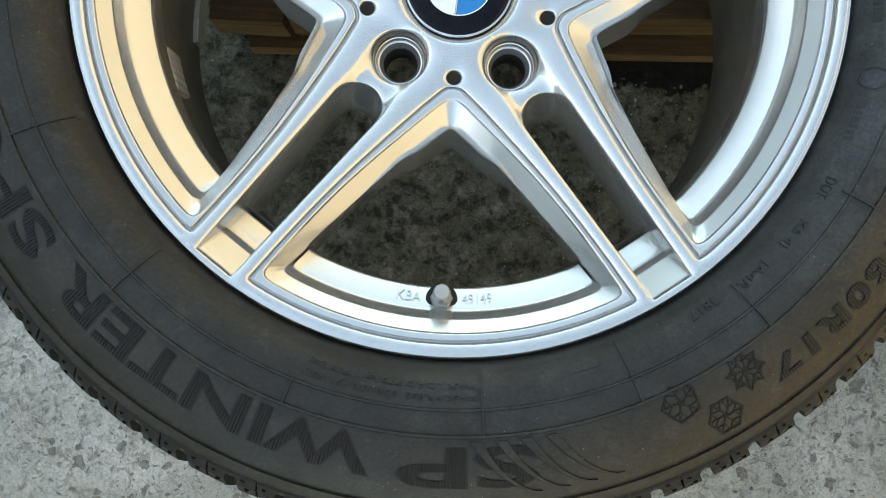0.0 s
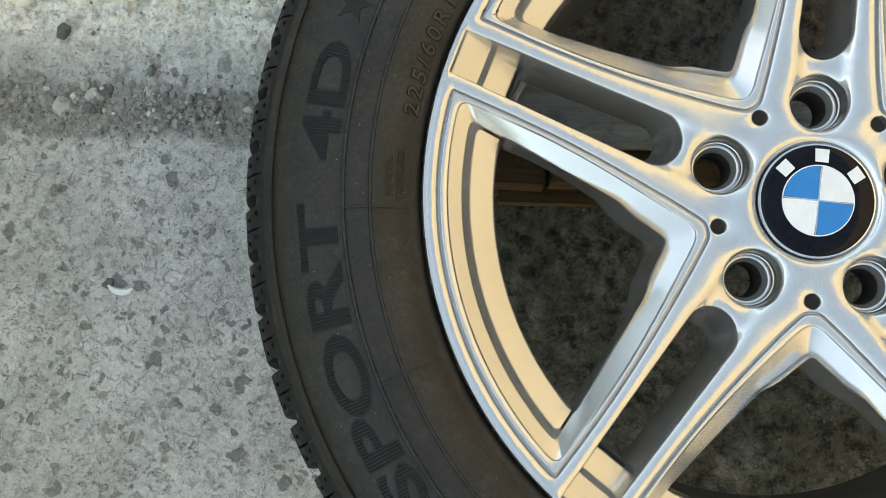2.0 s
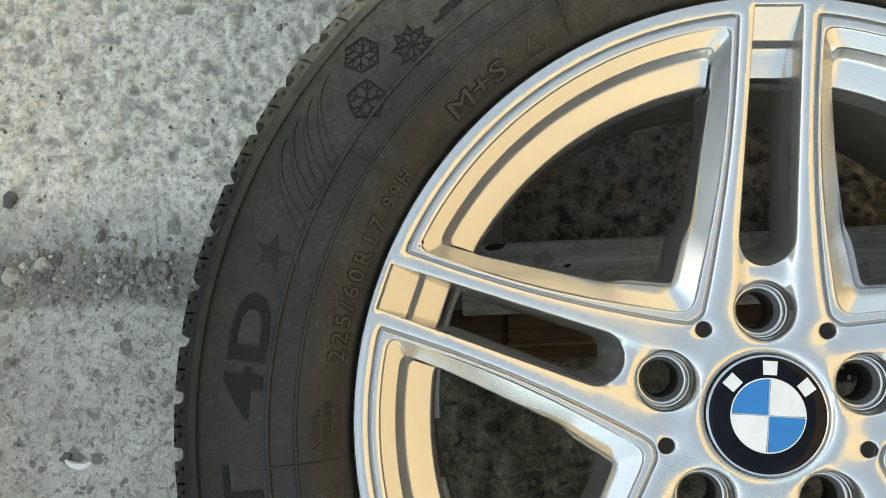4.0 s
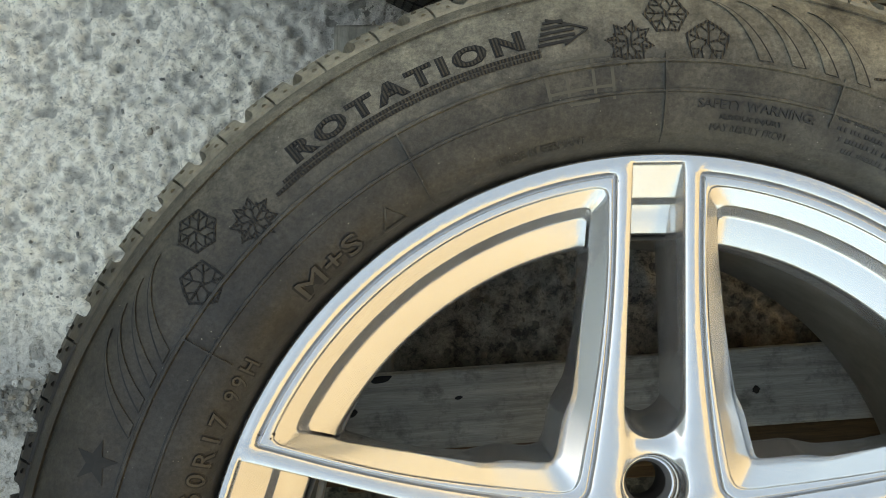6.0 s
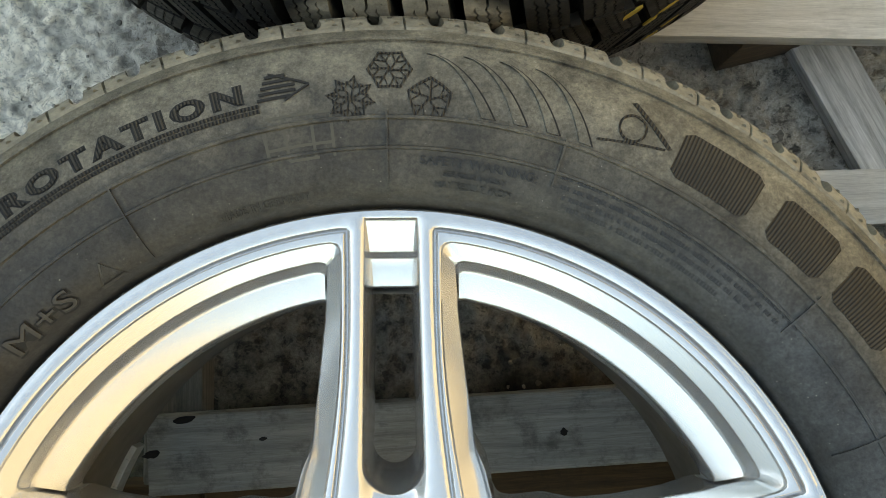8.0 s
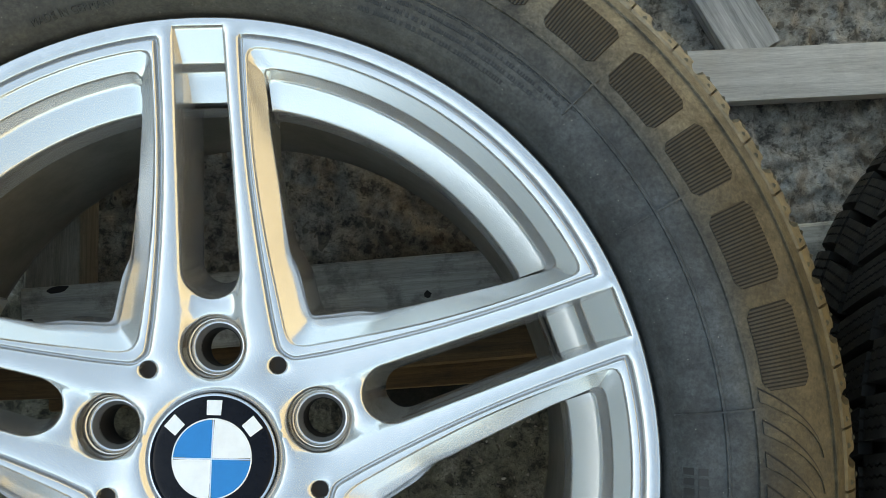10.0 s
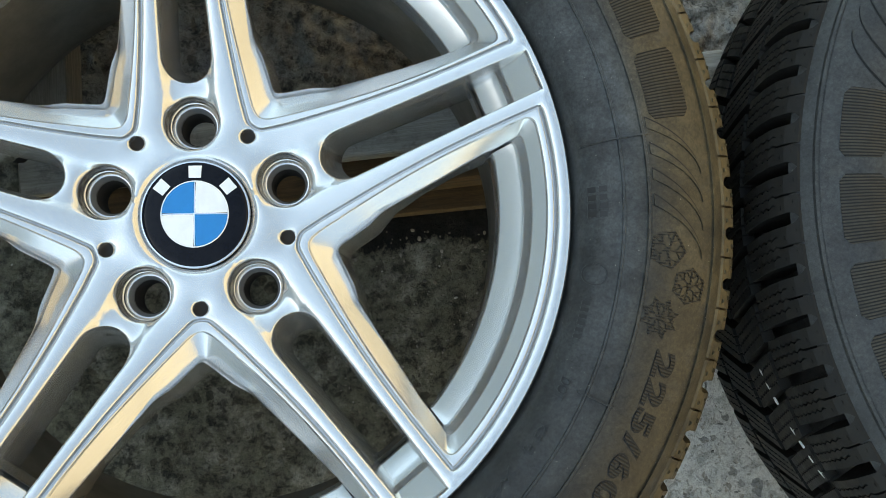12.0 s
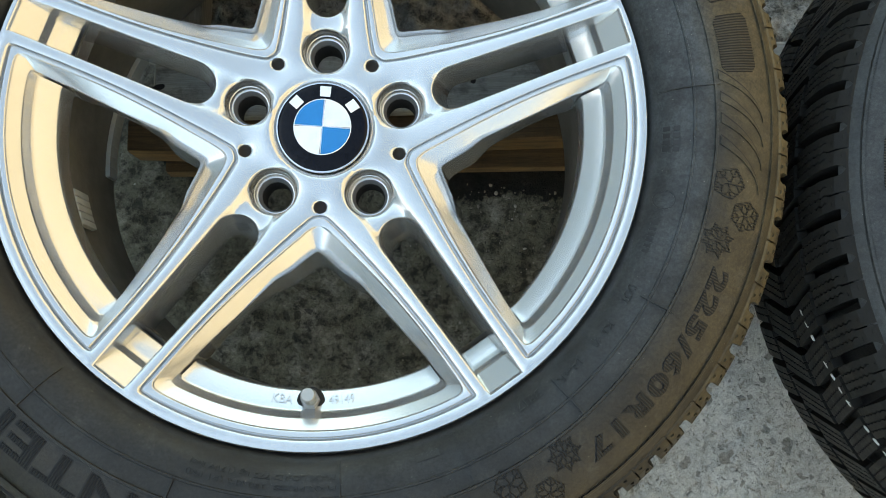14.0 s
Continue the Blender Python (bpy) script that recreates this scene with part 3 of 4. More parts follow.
wheel = thing("alloy_wheel", "silver double-spoke alloy wheel with dusty winter tyre on a pallet", "wheel", (0, 0, 0.267), 0, "wheels lying on the pallet")
part("rim_face", build_rim(), SILVER, wheel, "satin silver painted spokes and rim", 48)
bm = bmesh.new()
revolve(bm, [(0.1937, 0.004), (0.1960, -0.002), (0.1985, -0.012), (0.2005, -0.040), (0.2000, -0.090), (0.2004, -0.128), (0.2040, -0.141), (0.2120, -0.149), (0.2200, -0.151), (0.2330, -0.152), (0.2360, -0.146), (0.2330, -0.138), (0.2200, -0.130), (0.2180, 0.000), (0.2250, 0.016)], 160)
part("barrel", bm, BARREL, wheel, "dull grey inner barrel, dusty")
# back plate of the hub, behind the spokes
bm = bmesh.new()
hub_holes = [turned(circle_loop(0.0605, 0.0112, 28), 18 + 72 * i) for i in range(5)]
sheet(bm, circle_loop(0, 0.0830, 80), hub_holes + [circle_loop(0, 0.0360, 60)], lambda x, y, d: -0.036, 0.008)
part("hub_pad", bm, BARREL, wheel)
for i in range(5):
    m = pose(0, 0, 0, 0, 0, 18 + 72 * i) @ pose(0.0605, 0, 0)
    bm = bmesh.new()
    revolve(bm, [(0.0135, -0.0154), (0.0128, -0.0172), (0.0118, -0.0195), (0.0112, -0.0215)], 40)
    seat = part("lug_seat", bm, SOCKET, wheel, "bare metal lug seat")
    seat.matrix_basis = m
    bm = bmesh.new()
    revolve(bm, [(0.0114, -0.0205)] + [(0.0113 - 0.0007 * (k % 2), -0.0215 - 0.0016 * k) for k in range(10)] + [(0.0110, -0.044)], 32)
    bore = part("bolt_bore", bm, RUST, seat, "rusty black bolt bore")
    bm = bmesh.new()
    revolve(bm, [(0.0, -0.0046), (0.0030, -0.0046), (0.0047, -0.0040), (0.0047, -0.006)], 16)
    cap = part("pin_hole", bm, RUST, wheel, "small black hole in the face")
    cap.matrix_basis = pose(0, 0, 0, 0, 0, 54 + 72 * i) @ pose(R_PIN, 0, 0)

# centre cap: black ring, blue and white quarters, three plain pale marks
bm = bmesh.new()
revolve(bm, [(0.0349, -0.005), (0.0349, 0.0012), (0.0344, 0.0018), (0.0336, 0.0019), (0.0333, 0.0014)], 96)
capring = part("centre_cap", bm, CHROME, wheel, "thin chromed edge of the centre cap")
bm = bmesh.new()
revolve(bm, [(0.0334, 0.0014), (0.0325, 0.0019), (0.0300, 0.0024), (0.0260, 0.0028), (0.0216, 0.0031), (0.0214, 0.0029)], 96)
part("cap_ring", bm, BLACK, capring, "glossy black enamel ring")
bm = bmesh.new()
revolve(bm, [(0.0217, 0.0030), (0.0214, 0.0034), (0.0209, 0.0034), (0.0207, 0.0031)], 96)
part("cap_inner_edge", bm, WHITE, capring, "thin pale line round the quarters")
for q in range(4):
    bm = bmesh.new()
    rows = []
    for i in range(6):
        r = 0.0005 + 0.0204 * i / 5
        rows.append([bm.verts.new(polar(r, 90 * q + 2.0 + 86.0 * j / 12 - 3.0, 0.0033 + 0.0004 * (1 - (r / 0.021) ** 2))) for j in range(13)])
    for a, b in zip(rows, rows[1:]):
        for j in range(12):
            bm.faces.new((a[j], a[j + 1], b[j + 1], b[j]))
    part("cap_quarter", bm, (WHITE, BLUE, WHITE, BLUE)[q], capring, "blue enamel quarter" if q % 2 else "pale silver enamel quarter")
bm = bmesh.new()
for a in (0, 90):
    c, s = math.cos(radians(a - 3)), math.sin(radians(a - 3))
    w = 0.0004
    vs = [bm.verts.new((x * c - y * s, x * s + y * c, 0.0039 if abs(x) < 0.01 else 0.0034)) for x, y in ((-0.0208, -w), (0, -w), (0.0208, -w), (0.0208, w), (0, w), (-0.0208, w))]
    bm.faces.new((vs[0], vs[1], vs[4], vs[5]))
    bm.faces.new((vs[1], vs[2], vs[3], vs[4]))
part("cap_cross", bm, CHROME, capring)
for a in (137, 87, 37):
    bm = bmesh.new()
    vs0 = [bm.verts.new(polar(r, a + d, z)) for r, d, z in ((0.0236, -9.5, 0.0034), (0.0236, 9.5, 0.0034), (0.0316, 7.6, 0.0028), (0.0316, -7.6, 0.0028))]
    bm.faces.new(vs0)
    ex = bmesh.ops.extrude_face_region(bm, geom=list(bm.faces))
    bmesh.ops.translate(bm, verts=[v for v in ex["geom"] if isinstance(v, bmesh.types.BMVert)], vec=(0, 0, -0.001))
    part("cap_mark", bm, WHITE, capring, "plain pale mark on the ring", 0)

# valve with its nut and cap, standing out of the shelf
bm = bmesh.new()
revolve(bm, [(0.0, 0.0), (0.0095, 0.0), (0.0098, 0.0012), (0.0085, 0.0020), (0.0066, 0.0022)], 32)
valve = part("valve", bm, BLACK_RUBBER, wheel, "tyre valve in a black rubber seat with a dull metal cap")
valve.matrix_basis = pose(0, -0.2015, 0.0125, -14, 0, 0)
bm = bmesh.new()
revolve(bm, [(0.0, 0.0020), (0.0066, 0.0020), (0.0070, 0.0028), (0.0070, 0.0062), (0.0062, 0.0072), (0.0040, 0.0074)], 6)
part("valve_nut", bm, GREY_METAL, valve, "hexagonal valve nut", 20)
bm = bmesh.new()
n = 24
prof = [(0.0040, 0.007), (0.0040, 0.0090), (0.0048, 0.0095), (0.0050, 0.0105), (0.0049, 0.0195), (0.0044, 0.0205), (0.0, 0.0206)]
rings = []
for r, z in prof:
    rings.append([bm.verts.new(((r + (0.0004 if (i % 2 and r > 0.0045) else 0)) * math.cos(2 * math.pi * i / n), (r + (0.0004 if (i % 2 and r > 0.0045) else 0)) * math.sin(2 * math.pi * i / n), z)) for i in range(n)])
for a, b in zip(rings, rings[1:]):
    bridge(bm, a, b)
bmesh.ops.remove_doubles(bm, verts=bm.verts, dist=1e-6)
part("valve_cap", bm, plain("dull_metal_cap", (0.46, 0.44, 0.40), 0.34, 0.75), valve, "ribbed dull metal valve cap")
# balance weights stuck to the barrel
ZINC = plain("zinc_weight", (0.50, 0.50, 0.46), 0.4, 0.4)
for k in range(5):
    bm = bmesh.new()
    rounded_box(bm, (-0.0020, -0.0026, -0.014), (0.0020, 0.0026, 0.014), 0.0008)
    b = part("balance_weight", bm, ZINC, wheel, "small stuck-on zinc balance weight")
    b.matrix_basis = pose(0, 0, 0, 0, 0, 194.6 + 1.75 * k) @ pose(0.1955, 0, -0.030)
# a long strip of flat weights low in the barrel
for k in range(13):
    bm = bmesh.new()
    rounded_box(bm, (-0.0022, -0.00468, -0.009), (0.0018, 0.00468, 0.009), 0.0004)
    b = part("balance_weight", bm, ZINC, wheel, "flat zinc weight in a strip low in the barrel")
    b.matrix_basis = pose(0, 0, 0, 0, 0, 151.0 + 2.72 * k) @ pose(0.1984, 0, -0.118)
# paint flaked off beside two grooves of the face
for a0, r0, n, seed in ((85.4, 0.219, 16, 3), (154.6, 0.2255, 9, 5), (95.2, 0.2115, 3, 8)):
    rng2 = random.Random(seed)
    bm = bmesh.new()
    for k in range(n):
        a, r, w = a0 + rng2.gauss(0, 0.45), r0 + rng2.gauss(0, 0.0045), rng2.uniform(0.0003, 0.0010)
        vs = []
        for q in range(6):
            t = 2 * math.pi * q / 6
            rr, aa = r + w * 1.3 * math.sin(t) * rng2.uniform(0.5, 1.2), a + math.degrees(w * math.cos(t) * rng2.uniform(0.5, 1.2) / r)
            vs.append(bm.verts.new(polar(rr, aa, face_z(rr) + 0.0003)))
        bm.faces.new(vs)
    part("chipped_paint", bm, RUST, wheel, "dark chips where the silver paint has flaked", 0)

# ---- the tyre ----
SIDE = [(0.2330, 0.0210), (0.2368, 0.0300), (0.2385, 0.0370), (0.2420, 0.0450), (0.2500, 0.0525), (0.2620, 0.0575), (0.2760, 0.0600), (0.2900, 0.0597), (0.3020, 0.0570), (0.3160, 0.0505), (0.3260, 0.0425), (0.3320, 0.0345)]
Z_MID = -0.0580
CROWN = [(0.3290, 0.0405), (0.3350, 0.0345), (0.3405, 0.0240), (0.3432, 0.0100), (0.3440, -0.0080), (0.3450, -0.0300), (0.3455, Z_MID)]


dense = []
for (r0, z0), (r1, z1) in zip(SIDE, SIDE[1:]):
    for k in range(4):
        dense.append((r0 + (r1 - r0) * k / 4, z0 + (z1 - z0) * k / 4))
dense.append(SIDE[-1])
arr = np.array(dense)
for _ in range(3):
    arr[1:-1] = 0.5 * arr[1:-1] + 0.25 * (arr[:-2] + arr[2:])


def side_z(r):
    return float(np.interp(r, arr[3:, 0], arr[3:, 1]))


bm = bmesh.new()
base = [(0.3150, 0.0310), (0.3175, 0.0150), (0.3220, 0.0), (0.3300, Z_MID)]
up = [tuple(p) for p in arr] + base
down = [(r, 2 * Z_MID - z) for r, z in up[:-1]][::-1]
revolve(bm, up + down, 240)
tyre = part("tyre", bm, RUBBER, wheel, "black rubber winter tyre, dusty at the shoulder", 40)


def skin(bm, pts2, depth):
    """A strip of quads raised over the tyre's face: rows of (r, degrees), two or more columns, with walls down to the face."""
    top = [[bm.verts.new(polar(r, a, side_z(r) + depth)) for r, a in row] for row in pts2]
    low = [[bm.verts.new(polar(r, a, side_z(r) - 0.0008)) for r, a in row] for row in pts2]
    nr, nc = len(top), len(top[0])
    for i in range(nr - 1):
        for j in range(nc - 1):
            bm.faces.new((top[i][j], top[i][j + 1], top[i + 1][j + 1], top[i + 1][j]))
    for i in range(nr - 1):
        bm.faces.new((top[i][0], top[i + 1][0], low[i + 1][0], low[i][0]))
        bm.faces.new((top[i][-1], low[i][-1], low[i + 1][-1], top[i + 1][-1]))
    for j in range(nc - 1):
        bm.faces.new((top[0][j], low[0][j], low[0][j + 1], top[0][j + 1]))
        bm.faces.new((top[-1][j], top[-1][j + 1], low[-1][j + 1], low[-1][j]))


# moulded rings and radial lines on the sidewall
for r, w, h in ((0.2630, 0.0006, 0.0009), (0.2775, 0.0007, 0.0015), (0.3205, 0.0008, 0.0018)):
    bm = bmesh.new()
    revolve(bm, [(r - 2 * w, side_z(r - 2 * w) - 0.0006), (r - w, side_z(r - w) + h), (r + w, side_z(r + w) + h), (r + 2 * w, side_z(r + 2 * w) - 0.0006)], 240)
    part("moulded_ring", bm, RUBBER, tyre)
for a, r0, r1 in ((90.2, 0.240, 0.281), (71.9, 0.256, 0.280), (118.9, 0.241, 0.279), (148.5, 0.252, 0.279), (185.4, 0.239, 0.277), (206.0, 0.243, 0.279), (228.0, 0.243, 0.278), (252.0, 0.262, 0.277), (275.8, 0.240, 0.277), (294.6, 0.241, 0.279), (312.0, 0.246, 0.279), (330.5, 0.258, 0.281), (4.2, 0.242, 0.281), (42.0, 0.256, 0.281), (27.0, 0.243, 0.279)):
    bm = bmesh.new()
    skin(bm, [[(r0 + (r1 - r0) * i / 8, a - 0.10), (r0 + (r1 - r0) * i / 8, a + 0.10)] for i in range(9)], 0.0015)
    part("moulded_line", bm, RUBBER, tyre)


def text_mesh(words, bold, space=1.0):
    """Flat letters as a triangulated bmesh, cut across so that they bend with the sidewall."""
    cu = bpy.data.curves.new("letters", "FONT")
    cu.body, cu.size, cu.resolution_u, cu.offset, cu.space_character = words, 1.0, 3, bold, space
    tmp = bpy.data.objects.new("letters", cu)
    me = bpy.data.meshes.new_from_object(tmp)
    bpy.data.objects.remove(tmp)
    bpy.data.curves.remove(cu)
    bm = bmesh.new()
    bm.from_mesh(me)
    bpy.data.meshes.remove(me)
    bmesh.ops.remove_doubles(bm, verts=bm.verts, dist=1e-4)
    bmesh.ops.triangulate(bm, faces=bm.faces)
    for cut in range(1, 7):
        bmesh.ops.bisect_plane(bm, geom=list(bm.verts) + list(bm.edges) + list(bm.faces), plane_co=(0, 0.72 * cut / 7, 0), plane_no=(0, 1, 0))
    return bm


def arc_text(words, r, height, a_start, a_end, material, parent, lift=0.0006, name="moulded_lettering", bold=0.0, space=1.0):
    """Raised words on the sidewall, read clockwise with their tops outwards, from a_start to a_end degrees; r is the
    letters' foot.
    A narrow black outline behind each larger letter stands in for the shade round it."""
    bm = text_mesh(words, bold, space)
    xs = [v.co.x for v in bm.verts]
    ys = [v.co.y for v in bm.verts]
    x0, x1, y0, y1 = min(xs), max(xs), min(ys), max(ys)
    for mesh, mat, up, kind in ((bm, material, lift, name), (text_mesh(words, bold + min(0.075, 0.00050 / height), space), BLACK_RUBBER, 0.00012, "moulded_edge"))[:2 if height > 0.0065 else 1]:
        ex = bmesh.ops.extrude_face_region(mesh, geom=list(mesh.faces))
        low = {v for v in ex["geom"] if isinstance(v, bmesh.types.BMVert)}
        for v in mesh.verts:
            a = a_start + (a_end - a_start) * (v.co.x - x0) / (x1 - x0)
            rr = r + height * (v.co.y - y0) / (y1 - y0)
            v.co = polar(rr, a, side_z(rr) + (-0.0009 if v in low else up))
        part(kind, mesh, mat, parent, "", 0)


arc_text("ROTATION", 0.2928, 0.0098, 128.4, 104.0, HATCH, tyre, 0.0006, bold=0.012, space=1.28)
# arrow: lengthwise bars within a pointed outline
arrow = []
for q in range(5):
    r = 0.2915 + 0.0029 * q
    tip = 98.6 + 0.42 * abs(q - 1.5)
    arrow.append([[(r, a), (r + 0.0015, a)] for a in np.linspace(102.6 - 0.25 * q, tip, 6)])
arrow.append([[(0.3050 - 0.0085 * q, 101.2 - 3.7 * q), (0.3062 - 0.0085 * q, 101.2 - 3.7 * q)] for q in np.linspace(0, 1, 6)])
arrow.append([[(0.2895 + 0.0070 * q, 100.0 - 2.5 * q), (0.2907 + 0.0070 * q, 100.0 - 2.5 * q)] for q in np.linspace(0, 1, 6)])
for rows in arrow:
    bm = bmesh.new()
    skin(bm, rows, 0.0007)
    part("arrow_bar", bm, BLACK_RUBBER, tyre)
for dr in (0.0, 0.0026):
    bm = bmesh.new()
    skin(bm, [[(0.2862 + dr, a), (0.2880 + dr, a)] for a in np.linspace(132.0 - 500 * dr, 102.5, 30)], 0.0006)
    part("moulded_underline", bm, HATCH, tyre)
arc_text("SPORT", 0.2815, 0.0225, 219.5, 185.0, HATCH, tyre, 0.0006, bold=0.015)
arc_text("4D", 0.2815, 0.0215, 180.0, 167.0, HATCH, tyre, 0.0006, bold=0.015)
arc_text("WINTER", 0.2815, 0.0225, 263.0, 223.0, HATCH, tyre, 0.0006, bold=0.015)
arc_text("SP", 0.2835, 0.0235, 281.3, 266.3, HATCH, tyre, 0.0006, bold=0.015)
arc_text("M+S", 0.2420, 0.0085, 137.6, 128.6, LETTER, tyre, 0.0015)
arc_text("225/60R17", 0.2418, 0.0074, 173.0, 154.0, LETTER, tyre, 0.0013, space=1.4)
arc_text("99H", 0.2420, 0.0066, 152.2, 147.0, LETTER, tyre, 0.0013, space=1.4)
arc_text("225/60R17", 0.2930, 0.0130, 338.5, 309.3, HATCH, tyre, 0.0008, bold=0.02, space=1.15)
arc_text("SAFETY WARNING:", 0.2555, 0.0042, 86.6, 73.6, FINE, tyre, 0.0009)
arc_text("SERIOUS INJURY", 0.2500, 0.0030, 84.0, 76.8, FINE, tyre, 0.0008)
arc_text("MAY RESULT FROM", 0.2455, 0.0030, 84.8, 76.0, FINE, tyre, 0.0008)
arc_text("MADE IN GERMANY", 0.2425, 0.0032, 109.8, 99.3, FINE, tyre, 0.0009)
arc_text("RADIAL", 0.2510, 0.0034, 184.0, 179.0, FINE, tyre, 0.0009)
arc_text("TUBELESS", 0.2450, 0.0034, 184.5, 178.0, FINE, tyre, 0.0009)
arc_text("MAX PRESS. 350 kPa (51 PSI)", 0.2540, 0.0040, 275.2, 253.0, FINE, tyre, 0.0009)
arc_text("MAX LOAD 775 kg (1709 lbs)", 0.2475, 0.0040, 275.2, 253.0, FINE, tyre, 0.0009)
arc_text("DOT", 0.2475, 0.0055, 331.5, 328.4, FINE, tyre, 0.0011)
arc_text("K5 4J", 0.2475, 0.0055, 324.8, 320.4, FINE, tyre, 0.0011)
arc_text("JA4R", 0.2470, 0.0055, 317.6, 312.4, FINE, tyre, 0.0011)
arc_text("3817", 0.2455, 0.0050, 309.2, 305.0, FINE, tyre, 0.0011)
# unreadable lines of small print
for r, a0, a1 in ((0.2610, 71.2, 41.0), (0.2565, 71.0, 43.0), (0.2520, 70.4, 46.0), (0.2475, 69.5, 50.0)):
    bm = bmesh.new()
    a = a0
    rng = random.Random(int(r * 1e5))
    while a > a1:
        w = rng.uniform(0.16, 0.34)
        skin(bm, [[(r, a), (r + 0.0018, a)], [(r, a - w), (r + 0.0018, a - w)]], 0.0006)
        a -= w + rng.choice((0.14, 0.16, 0.18, 0.5))
    part("small_print", bm, FINE, tyre, "", 0)
for r, a0 in ((0.2435, 358.2), (0.2495, 358.2)):
    bm = bmesh.new()
    for k in range(4):
        skin(bm, [[(r, a0 - 1.15 * k), (r + 0.0042, a0 - 1.15 * k)], [(r, a0 - 1.15 * k - 0.8), (r + 0.0042, a0 - 1.15 * k - 0.8)]], 0.0005)
    part("small_print", bm, FINE, tyre, "", 0)
for r, a0, a1 in ((0.2455, 342.3, 336.6), (0.2465, 291.3, 287.6)):
    bm = bmesh.new()
    for k in range(6):
        a = a0 + (a1 - a0) * k / 6
        skin(bm, [[(r, a), (r + 0.0042, a)], [(r, a - 0.55), (r + 0.0042, a - 0.55)]], 0.0005)
    part("small_print", bm, FINE, tyre, "", 0)
bm = bmesh.new()
for k in range(30):
    t0, t1 = (radians(12 * q) for q in (k, k + 1))
    skin(bm, [[(0.2495 + q * math.sin(t), 346.1 + math.degrees(q * math.cos(t) / 0.2495)) for q in (0.0062, 0.0070)] for t in (t0, t1)], 0.0006)
part("approval_ring", bm, FINE, tyre, "", 0)
# the maker's six big hatched letters, kept as plain blocks
for a0, a1 in ((61.4, 52.8), (50.4, 43.6), (41.6, 34.4), (32.6, 26.2), (24.0, 16.0), (14.0, 5.8)):
    bm = bmesh.new()
    rows = [[(0.2835 + 0.0255 * q, a0 + (a1 - a0) * i / 10) for q in np.linspace(0, 1, 4)] for i in range(11)]
    for row in (rows[0], rows[-1]):
        row[0] = (row[0][0] + 0.003, row[0][1])
        row[-1] = (row[-1][0] - 0.003, row[-1][1])
    skin(bm, rows, 0.0005)
    part("moulded_block", bm, HATCH, tyre, "", 0)
# the maker's triangle mark: ring in a wedge, plain
bm = bmesh.new()
for k in range(28):
    t0, t1 = (2 * math.pi * q / 28 for q in (k, k + 1))
    skin(bm, [[(0.2970 + q * math.sin(t), 66.2 + math.degrees(q * math.cos(t) / 0.297)) for q in (0.0062, 0.0074)] for t in (t0, t1)], 0.0006)
skin(bm, [[(0.3100 - 0.016 * q, 67.0 - 4.6 * q), (0.3112 - 0.016 * q, 66.6 - 4.6 * q)] for q in np.linspace(0, 1, 6)], 0.0006)
skin(bm, [[(0.2845 + 0.0085 * q, 69.2 - 6.6 * q), (0.2856 + 0.0085 * q, 69.2 - 6.6 * q)] for q in np.linspace(0, 1, 6)], 0.0006)
part("moulded_mark", bm, HATCH, tyre, "", 0)


def emblem(r, a, size, points, depth, turn, inner=0.62):
    """A moulded snow-crystal or leaf emblem: a notched outline with a raised edge and ribs."""
    def at(q, t):
        return (r + q * math.sin(t), a + math.degrees(q * math.cos(t) / r))

    bm = bmesh.new()
    n = 2 * points
    ring = []
    for k in range(n + 1):
        t = turn + 2 * math.pi * k / n
        ring.append((size * (1 if k % 2 == 0 else inner), t))
    for (q0, t0), (q1, t1) in zip(ring, ring[1:]):
        skin(bm, [[at(q0 * 0.88, t0), at(q0, t0)], [at(q1 * 0.88, t1), at(q1, t1)]], depth)
        skin(bm, [[at(0.0003, t0), at(q0 * 0.87, t0)], [at(0.0003, t1), at(q1 * 0.87, t1)]], -0.0002)
    for k in range(points):
        t = turn + 2 * math.pi * k / points
        skin(bm, [[at(0.0, t), at(0.0009, t + 1.57)], [at(size * 0.8, t), at(size * 0.8, t + 0.09)]], depth)
        for s in (-0.42, 0.42):
            skin(bm, [[at(size * 0.42, t), at(size * 0.42, t + 0.16)], [at(size * 0.72, t + s), at(size * 0.72, t + s + 0.09)]], depth)
    part("moulded_emblem", bm, HATCH, tyre, "", 0)


for r, a, s, p, tw in ((0.3022, 89.9, 0.0082, 6, 0.0), (0.2872, 93.7, 0.0088, 8, 0.2), (0.2872, 86.0, 0.0083, 5, 1.57), (0.2860, 135.3, 0.0088, 8, 0.5), (0.3040, 139.6, 0.0080, 6, 0.3), (0.2850, 143.1, 0.0083, 5, 1.2), (0.2892, 350.2, 0.0083, 5, 1.6), (0.3050, 346.4, 0.0080, 6, 0.1), (0.2896, 342.2, 0.0088, 8, 0.4), (0.2865, 298.5, 0.0083, 5, 0.7), (0.3050, 302.4, 0.0080, 6, 0.0), (0.2885, 306.6, 0.0088, 8, 0.2)):
    emblem(r, a, 1.42 * s, p, 0.0006, tw, 0.62 if p == 8 else 0.84)
# a plain five-pointed star
bm = bmesh.new()
star = [(0.0112 * (1 if k % 2 == 0 else 0.40), 1.9 + math.pi * k / 5) for k in range(11)]
for (q0, t0), (q1, t1) in zip(star, star[1:]):
    at = lambda q, t: (0.2915 + q * math.sin(t), 162.5 + math.degrees(q * math.cos(t) / 0.2915))
    skin(bm, [[at(0.0002, t0), at(q0, t0)], [at(0.0002, t1), at(q1, t1)]], 0.0005)
part("moulded_star", bm, BLACK_RUBBER, tyre, "", 0)
